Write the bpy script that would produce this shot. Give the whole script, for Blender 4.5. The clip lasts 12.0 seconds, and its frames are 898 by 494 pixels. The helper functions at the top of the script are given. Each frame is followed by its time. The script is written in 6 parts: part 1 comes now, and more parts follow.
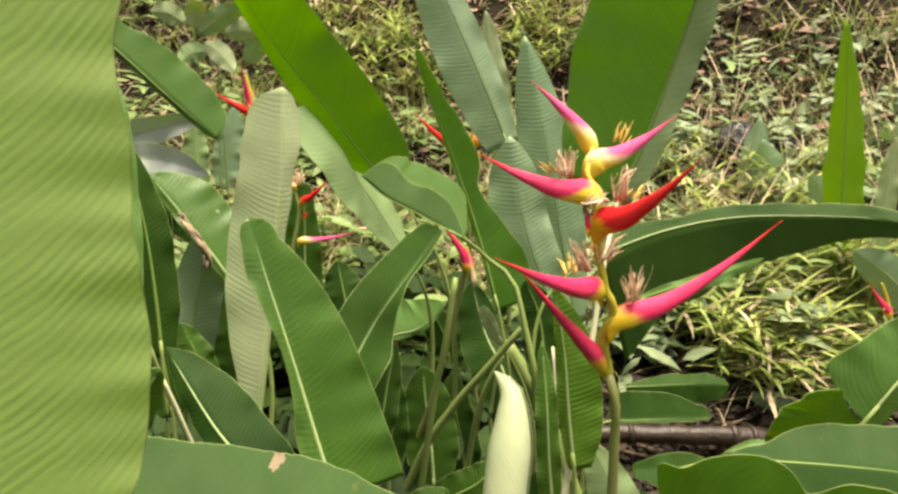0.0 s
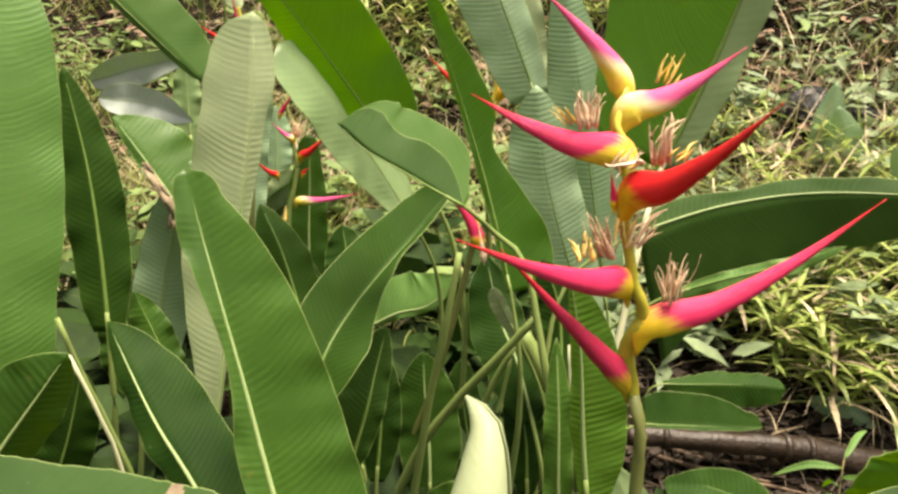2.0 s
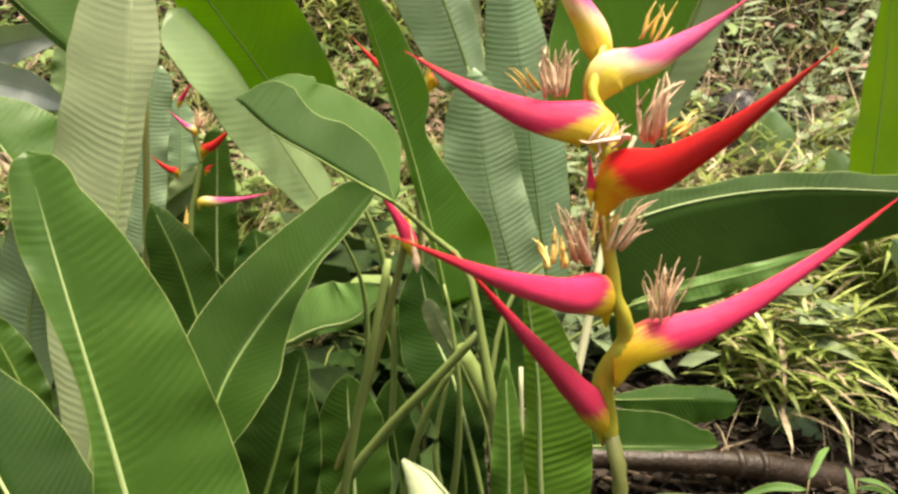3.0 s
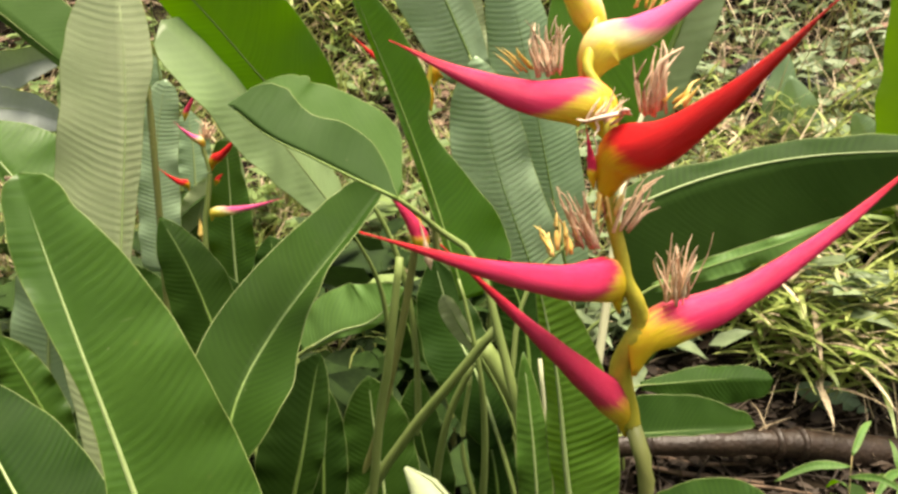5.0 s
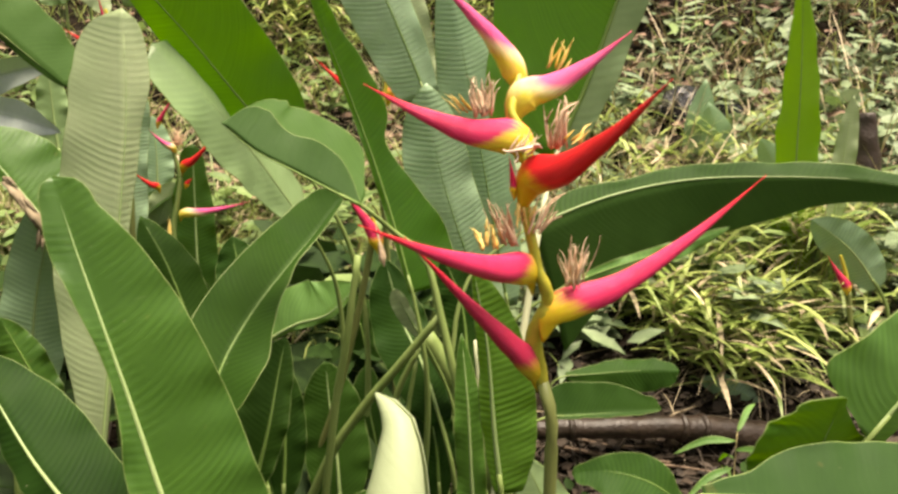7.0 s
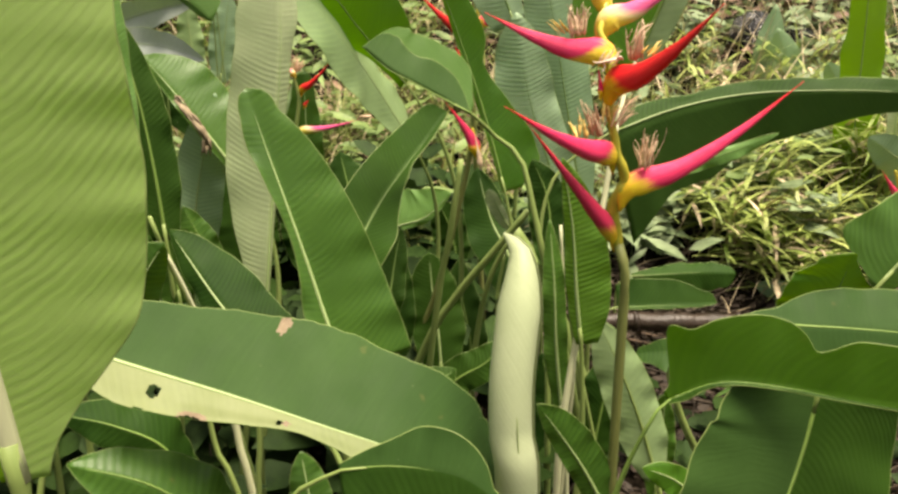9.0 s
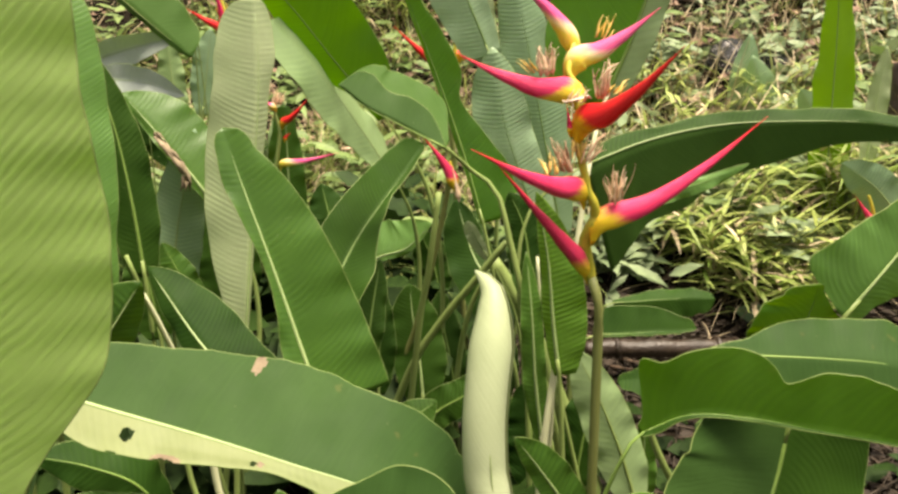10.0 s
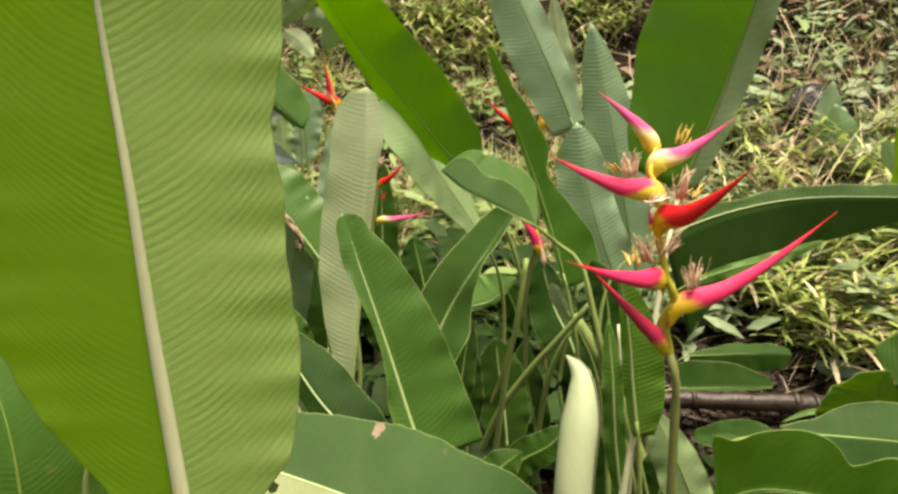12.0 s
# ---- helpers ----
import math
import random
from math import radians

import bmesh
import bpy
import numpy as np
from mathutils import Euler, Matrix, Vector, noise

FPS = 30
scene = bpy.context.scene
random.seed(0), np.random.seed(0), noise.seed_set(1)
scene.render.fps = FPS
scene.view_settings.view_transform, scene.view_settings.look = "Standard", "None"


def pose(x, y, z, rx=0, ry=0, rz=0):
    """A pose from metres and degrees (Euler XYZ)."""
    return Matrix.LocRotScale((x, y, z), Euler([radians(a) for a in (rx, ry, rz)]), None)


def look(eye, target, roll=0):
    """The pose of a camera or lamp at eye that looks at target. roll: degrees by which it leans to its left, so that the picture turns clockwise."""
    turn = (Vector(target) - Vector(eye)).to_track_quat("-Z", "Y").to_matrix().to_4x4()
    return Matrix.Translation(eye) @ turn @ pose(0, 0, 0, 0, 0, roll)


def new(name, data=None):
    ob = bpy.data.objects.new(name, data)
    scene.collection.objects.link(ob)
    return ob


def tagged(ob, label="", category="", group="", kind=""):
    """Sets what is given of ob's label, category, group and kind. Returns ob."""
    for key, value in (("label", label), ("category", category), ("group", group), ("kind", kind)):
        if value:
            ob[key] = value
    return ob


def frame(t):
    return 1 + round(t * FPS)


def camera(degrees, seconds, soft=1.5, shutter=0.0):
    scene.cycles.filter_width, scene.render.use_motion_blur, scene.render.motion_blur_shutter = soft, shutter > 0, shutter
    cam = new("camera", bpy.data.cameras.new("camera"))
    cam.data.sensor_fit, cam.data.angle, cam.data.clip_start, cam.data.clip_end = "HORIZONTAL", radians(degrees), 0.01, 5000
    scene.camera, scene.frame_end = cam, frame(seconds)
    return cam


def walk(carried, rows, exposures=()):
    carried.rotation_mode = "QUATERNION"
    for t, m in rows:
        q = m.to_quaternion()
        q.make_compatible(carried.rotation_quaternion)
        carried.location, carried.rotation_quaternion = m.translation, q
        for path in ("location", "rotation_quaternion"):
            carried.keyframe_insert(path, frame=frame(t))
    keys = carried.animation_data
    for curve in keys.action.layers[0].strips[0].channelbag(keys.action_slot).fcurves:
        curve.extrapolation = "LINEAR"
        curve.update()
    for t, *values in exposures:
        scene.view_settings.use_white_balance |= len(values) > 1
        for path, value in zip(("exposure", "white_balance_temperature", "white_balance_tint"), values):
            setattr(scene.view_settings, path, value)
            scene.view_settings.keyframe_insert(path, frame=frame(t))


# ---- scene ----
cam = camera(63.8, 12.0, 2.7)
PATH = [
    (0, (0.042, 0.015, 1.185), (0.015, 1.987, 0.856), 0.2),
    (0.3, (0.041, 0.062, 1.159), (-0.018, 2.026, 0.789), 0.7),
    (0.5, (0.072, 0.068, 1.181), (-0.051, 2.02, 0.761), 0.7),
    (0.8, (0.08, 0.065, 1.175), (-0.157, 2.014, 0.797), 2.0),
    (1, (0.098, 0.045, 1.2), (-0.238, 1.958, 0.723), 2.4),
    (1.2, (0.098, 0.054, 1.196), (-0.241, 1.961, 0.697), 2.1),
    (1.5, (0.1, 0.11, 1.187), (-0.233, 2.027, 0.726), 1.8),
    (1.7, (0.081, 0.179, 1.155), (-0.151, 2.124, 0.752), 2.4),
    (2, (0.108, 0.25, 1.154), (-0.047, 2.198, 0.726), 1.9),
    (2.3, (0.085, 0.346, 1.121), (0.052, 2.305, 0.719), 2.4),
    (2.5, (0.095, 0.364, 1.126), (0.068, 2.318, 0.7), 1.9),
    (2.7, (0.094, 0.395, 1.115), (0.13, 2.351, 0.699), 3.2),
    (4.3, (0.096, 0.432, 1.121), (0.114, 2.397, 0.748), 0.1),
    (4.5, (0.096, 0.428, 1.123), (0.1, 2.393, 0.748), -0.2),
    (4.7, (0.095, 0.443, 1.105), (0.113, 2.414, 0.768), -0.8),
    (5, (0.114, 0.434, 1.11), (0.089, 2.39, 0.695), -1.6),
    (5.2, (0.099, 0.426, 1.098), (0.105, 2.392, 0.73), -1.4),
    (5.5, (0.108, 0.406, 1.118), (0.064, 2.361, 0.7), -1.3),
    (5.8, (0.102, 0.405, 1.111), (0.088, 2.369, 0.737), -1.5),
    (6, (0.115, 0.369, 1.125), (0.094, 2.323, 0.702), -1.1),
    (6.3, (0.098, 0.356, 1.12), (0.131, 2.316, 0.723), -0.8),
    (6.5, (0.104, 0.308, 1.138), (0.168, 2.266, 0.732), 0.6),
    (6.7, (0.109, 0.289, 1.133), (0.245, 2.247, 0.748), 0.4),
    (8.3, (0.036, 0.092, 1.147), (-0.002, 2.02, 0.617), 0.1),
    (8.5, (0.035, 0.07, 1.15), (-0.054, 1.993, 0.607), -0.6),
    (8.8, (0.032, 0.052, 1.125), (-0.02, 1.983, 0.604), -0.7),
    (9, (0.038, 0.027, 1.124), (0.001, 1.945, 0.558), -0.4),
    (9.2, (0.043, 0.006, 1.107), (-0.029, 1.919, 0.528), -0.9),
    (9.5, (0.053, 0.025, 1.127), (-0.002, 1.949, 0.583), -1.5),
    (9.8, (0.053, 0.036, 1.124), (0.068, 1.973, 0.626), -1.5),
    (10, (0.056, 0.021, 1.142), (0.052, 1.956, 0.639), -0.9),
    (10.2, (0.044, 0.03, 1.137), (0.062, 1.979, 0.688), -1.1),
    (10.5, (0.034, 0.013, 1.167), (-0.039, 1.961, 0.719), -1.2),
    (10.8, (0.024, 0.021, 1.162), (-0.094, 1.976, 0.755), -1.5),
    (11, (0.038, 0.0, 1.191), (-0.09, 1.948, 0.754), -1.6),
    (11.2, (0.043, -0.012, 1.189), (-0.072, 1.949, 0.815), -2.2),
    (11.5, (0.04, -0.045, 1.233), (-0.132, 1.912, 0.856), -2.7),
    (11.8, (0.061, -0.069, 1.26), (-0.187, 1.865, 0.816), -2.1),
    (12, (0.028, -0.087, 1.256), (-0.175, 1.853, 0.814), -1.4),
]
walk(cam, [(t, look(eye, target, roll)) for t, eye, target, roll in PATH], [(0.0, 1.26, 7450, 14), (5.5, 1.2, 7450, 14), (8.5, 1.18, 7450, 14), (9.0, 1.11, 7450, 14), (9.5, 1.26, 7450, 14), (10.5, 1.17, 7450, 14), (11.0, 1.07, 7450, 14), (11.5, 1.14, 7450, 14), (12.0, 1.1, 7450, 14)])

# ---- light ----
world = bpy.data.worlds.new("overcast_sky")
scene.world = world
world.use_nodes = True
wn = world.node_tree.nodes
wl = world.node_tree.links
sky = wn.new("ShaderNodeTexSky")
sky.sky_type = "NISHITA"
sky.sun_disc = False
sky.sun_elevation = radians(77)
sky.sun_rotation = radians(125)
sky.air_density, sky.dust_density, sky.ozone_density = 1.0, 4.0, 1.0
hsv = wn.new("ShaderNodeHueSaturation")
hsv.inputs["Saturation"].default_value = 0.15
wl.new(sky.outputs["Color"], hsv.inputs["Color"])
wl.new(hsv.outputs["Color"], wn["Background"].inputs["Color"])
wn["Background"].inputs["Strength"].default_value = 0.092

SUN_FROM = Vector((0.2, -0.14, 1.1))
sun = new("sun", bpy.data.lights.new("sun", "SUN"))
sun.data.energy = 4.6
sun.data.angle = radians(30)
sun.data.color = (1.0, 0.94, 0.8)
sun.matrix_world = look(SUN_FROM * 10, (0, 0, 0))

# ---- materials ----
class Net:
    """A small helper that strings shader nodes together."""

    def __init__(self, name):
        self.mat = bpy.data.materials.new(name)
        self.mat.use_nodes = True
        self.nodes = self.mat.node_tree.nodes
        self.links = self.mat.node_tree.links
        self.bsdf = self.nodes["Principled BSDF"]
        self.out = self.nodes["Material Output"]

    def node(self, kind):
        return self.nodes.new(kind)

    def put(self, socket, value):
        if isinstance(value, bpy.types.NodeSocket):
            self.links.new(value, socket)
        else:
            socket.default_value = value

    def math(self, op, a, b=0.0, clamp=False):
        n = self.node("ShaderNodeMath")
        n.operation, n.use_clamp = op, clamp
        self.put(n.inputs[0], a)
        self.put(n.inputs[1], b)
        return n.outputs[0]

    def mix(self, fac, a, b, blend="MIX"):
        n = self.node("ShaderNodeMix")
        n.data_type, n.blend_type = "RGBA", blend
        self.put(n.inputs[0], fac)
        self.put(n.inputs[6], a)
        self.put(n.inputs[7], b)
        return n.outputs[2]

    def noise(self, vector, scale, detail=3.0, rough=0.55):
        n = self.node("ShaderNodeTexNoise")
        self.links.new(vector, n.inputs["Vector"])
        n.inputs["Scale"].default_value = scale
        n.inputs["Detail"].default_value = detail
        n.inputs["Roughness"].default_value = rough
        return n.outputs["Fac"]

    def ramp(self, fac, stops):
        n = self.node("ShaderNodeValToRGB")
        self.put(n.inputs[0], fac)
        e = n.color_ramp.elements
        while len(e) < len(stops):
            e.new(0.5)
        for k, (pos, col) in enumerate(stops):
            e[k].position = pos
            e[k].color = (*col, 1)
        return n.outputs[0]

    def band(self, value, lo, hi):
        n = self.node("ShaderNodeMapRange")
        self.put(n.inputs[0], value)
        n.inputs[1].default_value, n.inputs[2].default_value = lo, hi
        return n.outputs[0]

    def bump(self, height, strength, distance):
        n = self.node("ShaderNodeBump")
        n.inputs["Strength"].default_value = strength
        n.inputs["Distance"].default_value = distance
        self.links.new(height, n.inputs["Height"])
        return n.outputs[0]


def c4(c, k=1.0):
    return (c[0] * k, c[1] * k, c[2] * k, 1.0)


def leaf_material(name, deep, fresh, through_col, through_amount, rough, vein=1.0, gloss=0.5, spots=0.0, lean=(0.4, 5.0), pitch=0.0105, even=0.35):
    """Skin of a large leaf: side veins that sweep towards the tip, mottling, sheen, light passing through."""
    n = Net(name)
    uv_node = n.node("ShaderNodeUVMap")
    uv_node.uv_map = "UVMap"
    uv = uv_node.outputs[0]
    sep = n.node("ShaderNodeSeparateXYZ")
    n.links.new(uv, sep.inputs[0])
    u, v = sep.outputs[0], n.math("ABSOLUTE", sep.outputs[1])
    obj = n.node("ShaderNodeTexCoord").outputs["Object"]
    rnd = n.node("ShaderNodeObjectInfo").outputs["Random"]
    wob = n.math("ADD", n.math("MULTIPLY", n.noise(obj, 9.0, 2.0), 0.03 * (1.15 - even)), n.math("MULTIPLY", n.noise(obj, 45.0, 2.0), 0.006 * (1.15 - even)))
    uneven = n.band(n.noise(obj, 16.0, 2.0), 0.3, 0.75)
    sweep = n.math("ADD", n.math("MULTIPLY", v, lean[0]), n.math("MULTIPLY", n.math("MULTIPLY", v, v), lean[1]))
    phase = n.math("ADD", n.math("SUBTRACT", u, sweep), wob)
    lines = n.node("ShaderNodeCombineXYZ")
    n.put(lines.inputs[0], n.math("MULTIPLY", phase, 1.0 / pitch))
    n.put(lines.inputs[1], n.math("MULTIPLY", v, 7.0))
    n.put(lines.inputs[2], n.math("MULTIPLY", rnd, 37.0))
    broken = n.math("MULTIPLY", n.math("SUBTRACT", n.noise(lines.outputs[0], 1.0, 3.0, 0.65), 0.5), 3.6 * (1.0 - even))
    wavy = n.math("MULTIPLY", n.math("MULTIPLY", n.math("SINE", n.math("MULTIPLY", phase, 6.2832 / pitch)), uneven), 0.35 + 0.65 * even)
    coarse = n.math("ADD", wavy, broken)
    mid = n.math("SINE", n.math("MULTIPLY", phase, 6.2832 / 0.0041))
    fine = n.math("SINE", n.math("MULTIPLY", phase, 6.2832 / 0.0016))
    mot = n.noise(obj, 11.0, 4.0)
    grain = n.noise(obj, 120.0, 3.0)
    broad = n.noise(obj, 3.5, 2.0)
    tone = n.math("ADD", n.math("ADD", n.math("MULTIPLY", mot, 0.5), n.math("MULTIPLY", broad, 0.55)), n.math("MULTIPLY", n.math("SUBTRACT", rnd, 0.5), 0.4))
    col = n.mix(n.band(tone, 0.3, 0.78), c4(deep), c4(fresh))
    col = n.mix(n.math("MULTIPLY", n.band(coarse, -0.2, 1.0), 0.16 * vein), col, c4(fresh, 1.5))
    col = n.mix(n.math("MULTIPLY", n.band(grain, 0.5, 0.75), 0.2), col, c4(deep, 0.75))
    if spots:
        sp = n.band(n.noise(obj, 38.0, 2.0), 0.72, 0.76)
        col = n.mix(n.math("MULTIPLY", sp, spots), col, (0.28, 0.2, 0.07, 1))
    fleck = n.band(n.noise(obj, 210.0, 1.0), 0.79, 0.83)
    col = n.mix(n.math("MULTIPLY", fleck, 0.35), col, (0.4, 0.42, 0.22, 1))
    m = n.node("ShaderNodeMapping")
    m.inputs["Scale"].default_value = (190, 14, 1)
    n.links.new(uv, m.inputs["Vector"])
    scratch = n.math("MULTIPLY", n.band(n.noise(m.outputs[0], 1.0, 2.0), 0.74, 0.8), n.band(n.noise(obj, 7.0, 2.0), 0.5, 0.6))
    col = n.mix(n.math("MULTIPLY", scratch, 0.4), col, (0.4, 0.45, 0.24, 1))
    n.put(n.bsdf.inputs["Base Color"], col)
    n.put(n.bsdf.inputs["Roughness"], n.math("ADD", rough - 0.1, n.math("MULTIPLY", n.noise(obj, 26.0, 4.0), 0.22)))
    n.bsdf.inputs["Specular IOR Level"].default_value = gloss
    h = n.math("ADD", n.math("MULTIPLY", coarse, 0.9), n.math("ADD", n.math("MULTIPLY", mid, 0.035), n.math("MULTIPLY", fine, 0.012)))
    h = n.math("ADD", h, n.math("MULTIPLY", mot, 5.0))
    normal = n.bump(h, 0.5 * vein, 0.0006)
    n.links.new(normal, n.bsdf.inputs["Normal"])
    tr = n.node("ShaderNodeBsdfTranslucent")
    tcol = n.mix(n.band(coarse, -0.6, 1.0), c4(through_col, 1.0 - 0.26 * vein), c4(through_col, 1.0 + 0.12 * vein))
    n.put(tr.inputs["Color"], tcol)
    n.links.new(normal, tr.inputs["Normal"])
    mx = n.node("ShaderNodeMixShader")
    mx.inputs[0].default_value = through_amount
    n.links.new(n.bsdf.outputs[0], mx.inputs[1])
    n.links.new(tr.outputs[0], mx.inputs[2])
    n.links.new(mx.outputs[0], n.out.inputs["Surface"])
    return n.mat


def plain_material(name, a, b, rough=0.6, scale=30.0, bump=0.3, streak=False, gloss=0.4, through_amount=0.0, depth=0.001):
    """Mottled matter: two tones by noise at two scales, per-thing shift, fine relief."""
    n = Net(name)
    obj = n.node("ShaderNodeTexCoord").outputs["Object"]
    if streak:
        m = n.node("ShaderNodeMapping")
        m.inputs["Scale"].default_value = (1, 1, 0.12)
        n.links.new(obj, m.inputs["Vector"])
        vec = m.outputs[0]
    else:
        vec = obj
    rnd = n.node("ShaderNodeObjectInfo").outputs["Random"]
    isl = n.node("ShaderNodeNewGeometry").outputs["Random Per Island"]
    n1, n2 = n.noise(vec, scale, 4.0), n.noise(vec, scale * 6.0, 3.0)
    t = n.math("ADD", n.math("MULTIPLY", n1, 0.7), n.math("MULTIPLY", n2, 0.3))
    t = n.math("ADD", t, n.math("MULTIPLY", n.math("ADD", n.math("MULTIPLY", isl, 0.7), n.math("MULTIPLY", rnd, 0.3)), 0.5))
    col = n.mix(n.band(t, 0.4, 1.0), c4(a), c4(b))
    n.put(n.bsdf.inputs["Base Color"], col)
    n.bsdf.inputs["Roughness"].default_value = rough
    n.bsdf.inputs["Specular IOR Level"].default_value = gloss
    n.links.new(n.bump(n.math("ADD", n1, n2), bump, depth), n.bsdf.inputs["Normal"])
    if through_amount:
        tr = n.node("ShaderNodeBsdfTranslucent")
        n.put(tr.inputs["Color"], col)
        mx = n.node("ShaderNodeMixShader")
        mx.inputs[0].default_value = through_amount
        n.links.new(n.bsdf.outputs[0], mx.inputs[1])
        n.links.new(tr.outputs[0], mx.inputs[2])
        n.links.new(mx.outputs[0], n.out.inputs["Surface"])
    return n.mat


def bract_material(name, base, belly, body, tip, split, under=0.2):
    """Waxy flower bract: yellow at its foot, pink to red towards the point, fine streaks along it."""
    n = Net(name)
    uv_node = n.node("ShaderNodeUVMap")
    uv_node.uv_map = "UVMap"
    uv = uv_node.outputs[0]
    sep = n.node("ShaderNodeSeparateXYZ")
    n.links.new(uv, sep.inputs[0])
    u, v = sep.outputs[0], sep.outputs[1]
    obj = n.node("ShaderNodeTexCoord").outputs["Object"]
    m = n.node("ShaderNodeMapping")
    m.inputs["Scale"].default_value = (5, 60, 1)
    n.links.new(uv, m.inputs["Vector"])
    streak = n.noise(m.outputs[0], 1.0, 3.0)
    mot = n.noise(obj, 60.0, 3.0)
    low = n.math("MULTIPLY", n.math("POWER", n.band(v, 0.2, 1.0), 1.5), under)
    s = n.math("ADD", u, n.math("MULTIPLY", n.math("SUBTRACT", streak, 0.5), 0.16))
    s = n.math("SUBTRACT", s, low)
    col = n.ramp(s, [(0.0, base), (split * 0.45, belly), (split, body), (0.62, body), (0.86, tip), (1.0, tip)])
    col = n.mix(n.math("MULTIPLY", n.band(mot, 0.5, 0.8), 0.25), col, c4(tip, 0.8))
    col = n.mix(n.math("MULTIPLY", n.band(streak, 0.48, 0.78), 0.38), col, c4(tip, 0.62))
    col = n.mix(n.math("MULTIPLY", n.band(v, 0.07, 0.0), 0.7), col, c4(tip, 0.45))
    n.put(n.bsdf.inputs["Base Color"], col)
    n.put(n.bsdf.inputs["Roughness"], n.math("ADD", 0.34, n.math("MULTIPLY", mot, 0.25)))
    n.bsdf.inputs["Specular IOR Level"].default_value = 0.28
    n.bsdf.inputs["Subsurface Weight"].default_value = 0.12
    n.bsdf.inputs["Subsurface Radius"].default_value = (0.006, 0.002, 0.002)
    n.links.new(n.bump(streak, 0.6, 0.0012), n.bsdf.inputs["Normal"])
    return n.mat


M = {}
M["upper"] = leaf_material("leaf_upper", (0.026, 0.076, 0.011), (0.072, 0.175, 0.026), (0.52, 0.84, 0.035), 0.48, 0.5, 0.5, 0.3, 0.25, pitch=0.0085)
M["deep"] = leaf_material("leaf_satin_upper", (0.021, 0.064, 0.009), (0.062, 0.148, 0.022), (0.38, 0.6, 0.035), 0.26, 0.44, 0.9, 0.36, 0.2, lean=(0.2, 4.0), pitch=0.0098, even=0.75)
M["mid"] = leaf_material("leaf_mid_green", (0.07, 0.16, 0.035), (0.15, 0.3, 0.085), (0.48, 0.74, 0.05), 0.4, 0.48, 0.8, 0.36, 0.2, lean=(0.2, 4.0), pitch=0.008, even=0.5)
M["under"] = leaf_material("leaf_under", (0.2, 0.28, 0.065), (0.29, 0.38, 0.105), (0.5, 0.64, 0.03), 0.4, 0.5, 0.5, 0.3, pitch=0.011)
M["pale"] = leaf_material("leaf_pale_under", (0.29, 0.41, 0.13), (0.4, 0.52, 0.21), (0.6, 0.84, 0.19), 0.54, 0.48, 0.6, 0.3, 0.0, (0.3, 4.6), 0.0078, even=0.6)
# Skin for dark green leaves; it also holds the clump's inner shade.
M["shade"] = leaf_material("leaf_dark_shaded", (0.01, 0.034, 0.004), (0.027, 0.068, 0.008), (0.2, 0.38, 0.03), 0.17, 0.6, 0.9, 0.1, pitch=0.0095, even=0.7)
M["waxy"] = leaf_material("leaf_waxy_under", (0.26, 0.34, 0.175), (0.39, 0.455, 0.27), (0.42, 0.54, 0.1), 0.3, 0.46, 0.85, 0.4, lean=(0.12, 3.2), pitch=0.0095, even=0.6)
# Blue-green leaf, its base colour lightened for the sky's sheen.
M["blue"] = leaf_material("leaf_blue_sheen", (0.23, 0.37, 0.21), (0.39, 0.55, 0.35), (0.3, 0.46, 0.05), 0.26, 0.38, 1.1, 0.5, lean=(0.12, 3.2), pitch=0.0095, even=0.85)
M["bloom"] = leaf_material("leaf_pale_bloom", (0.2, 0.31, 0.13), (0.3, 0.42, 0.21), (0.35, 0.52, 0.08), 0.25, 0.38, 0.6, 0.5, pitch=0.014, even=0.6)
# Whitish base colour that holds the sky sheen of the lobed leaves.
M["frost"] = leaf_material("leaf_frost_sheen", (0.34, 0.41, 0.37), (0.58, 0.64, 0.6), (0.3, 0.46, 0.1), 0.2, 0.4, 0.4, 0.5, pitch=0.014)
M["gold"] = leaf_material("leaf_gold_half", (0.12, 0.165, 0.05), (0.2, 0.235, 0.09), (0.36, 0.44, 0.12), 0.25, 0.5, 0.4, 0.3, pitch=0.009)
# Lime skin: the brightness of backlight is part of its base colour.
M["lime"] = leaf_material("leaf_lime_backlit", (0.11, 0.22, 0.014), (0.2, 0.34, 0.03), (0.6, 0.86, 0.035), 0.5, 0.52, 0.32, 0.3, lean=(0.3, 4.6), pitch=0.0078, even=0.6)
M["satin"] = leaf_material("leaf_smooth_satin", (0.025, 0.066, 0.011), (0.054, 0.118, 0.025), (0.36, 0.54, 0.05), 0.2, 0.6, 0.35, 0.12, 0.15, pitch=0.01)
M["dusky"] = leaf_material("leaf_dusky_upper", (0.016, 0.044, 0.009), (0.036, 0.08, 0.019), (0.3, 0.46, 0.05), 0.1, 0.6, 0.4, 0.1, 0.1, lean=(0.05, 1.5), pitch=0.007, even=0.1)
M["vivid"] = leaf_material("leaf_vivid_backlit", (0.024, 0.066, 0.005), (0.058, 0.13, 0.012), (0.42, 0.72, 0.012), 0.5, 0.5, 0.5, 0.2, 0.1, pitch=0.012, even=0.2)
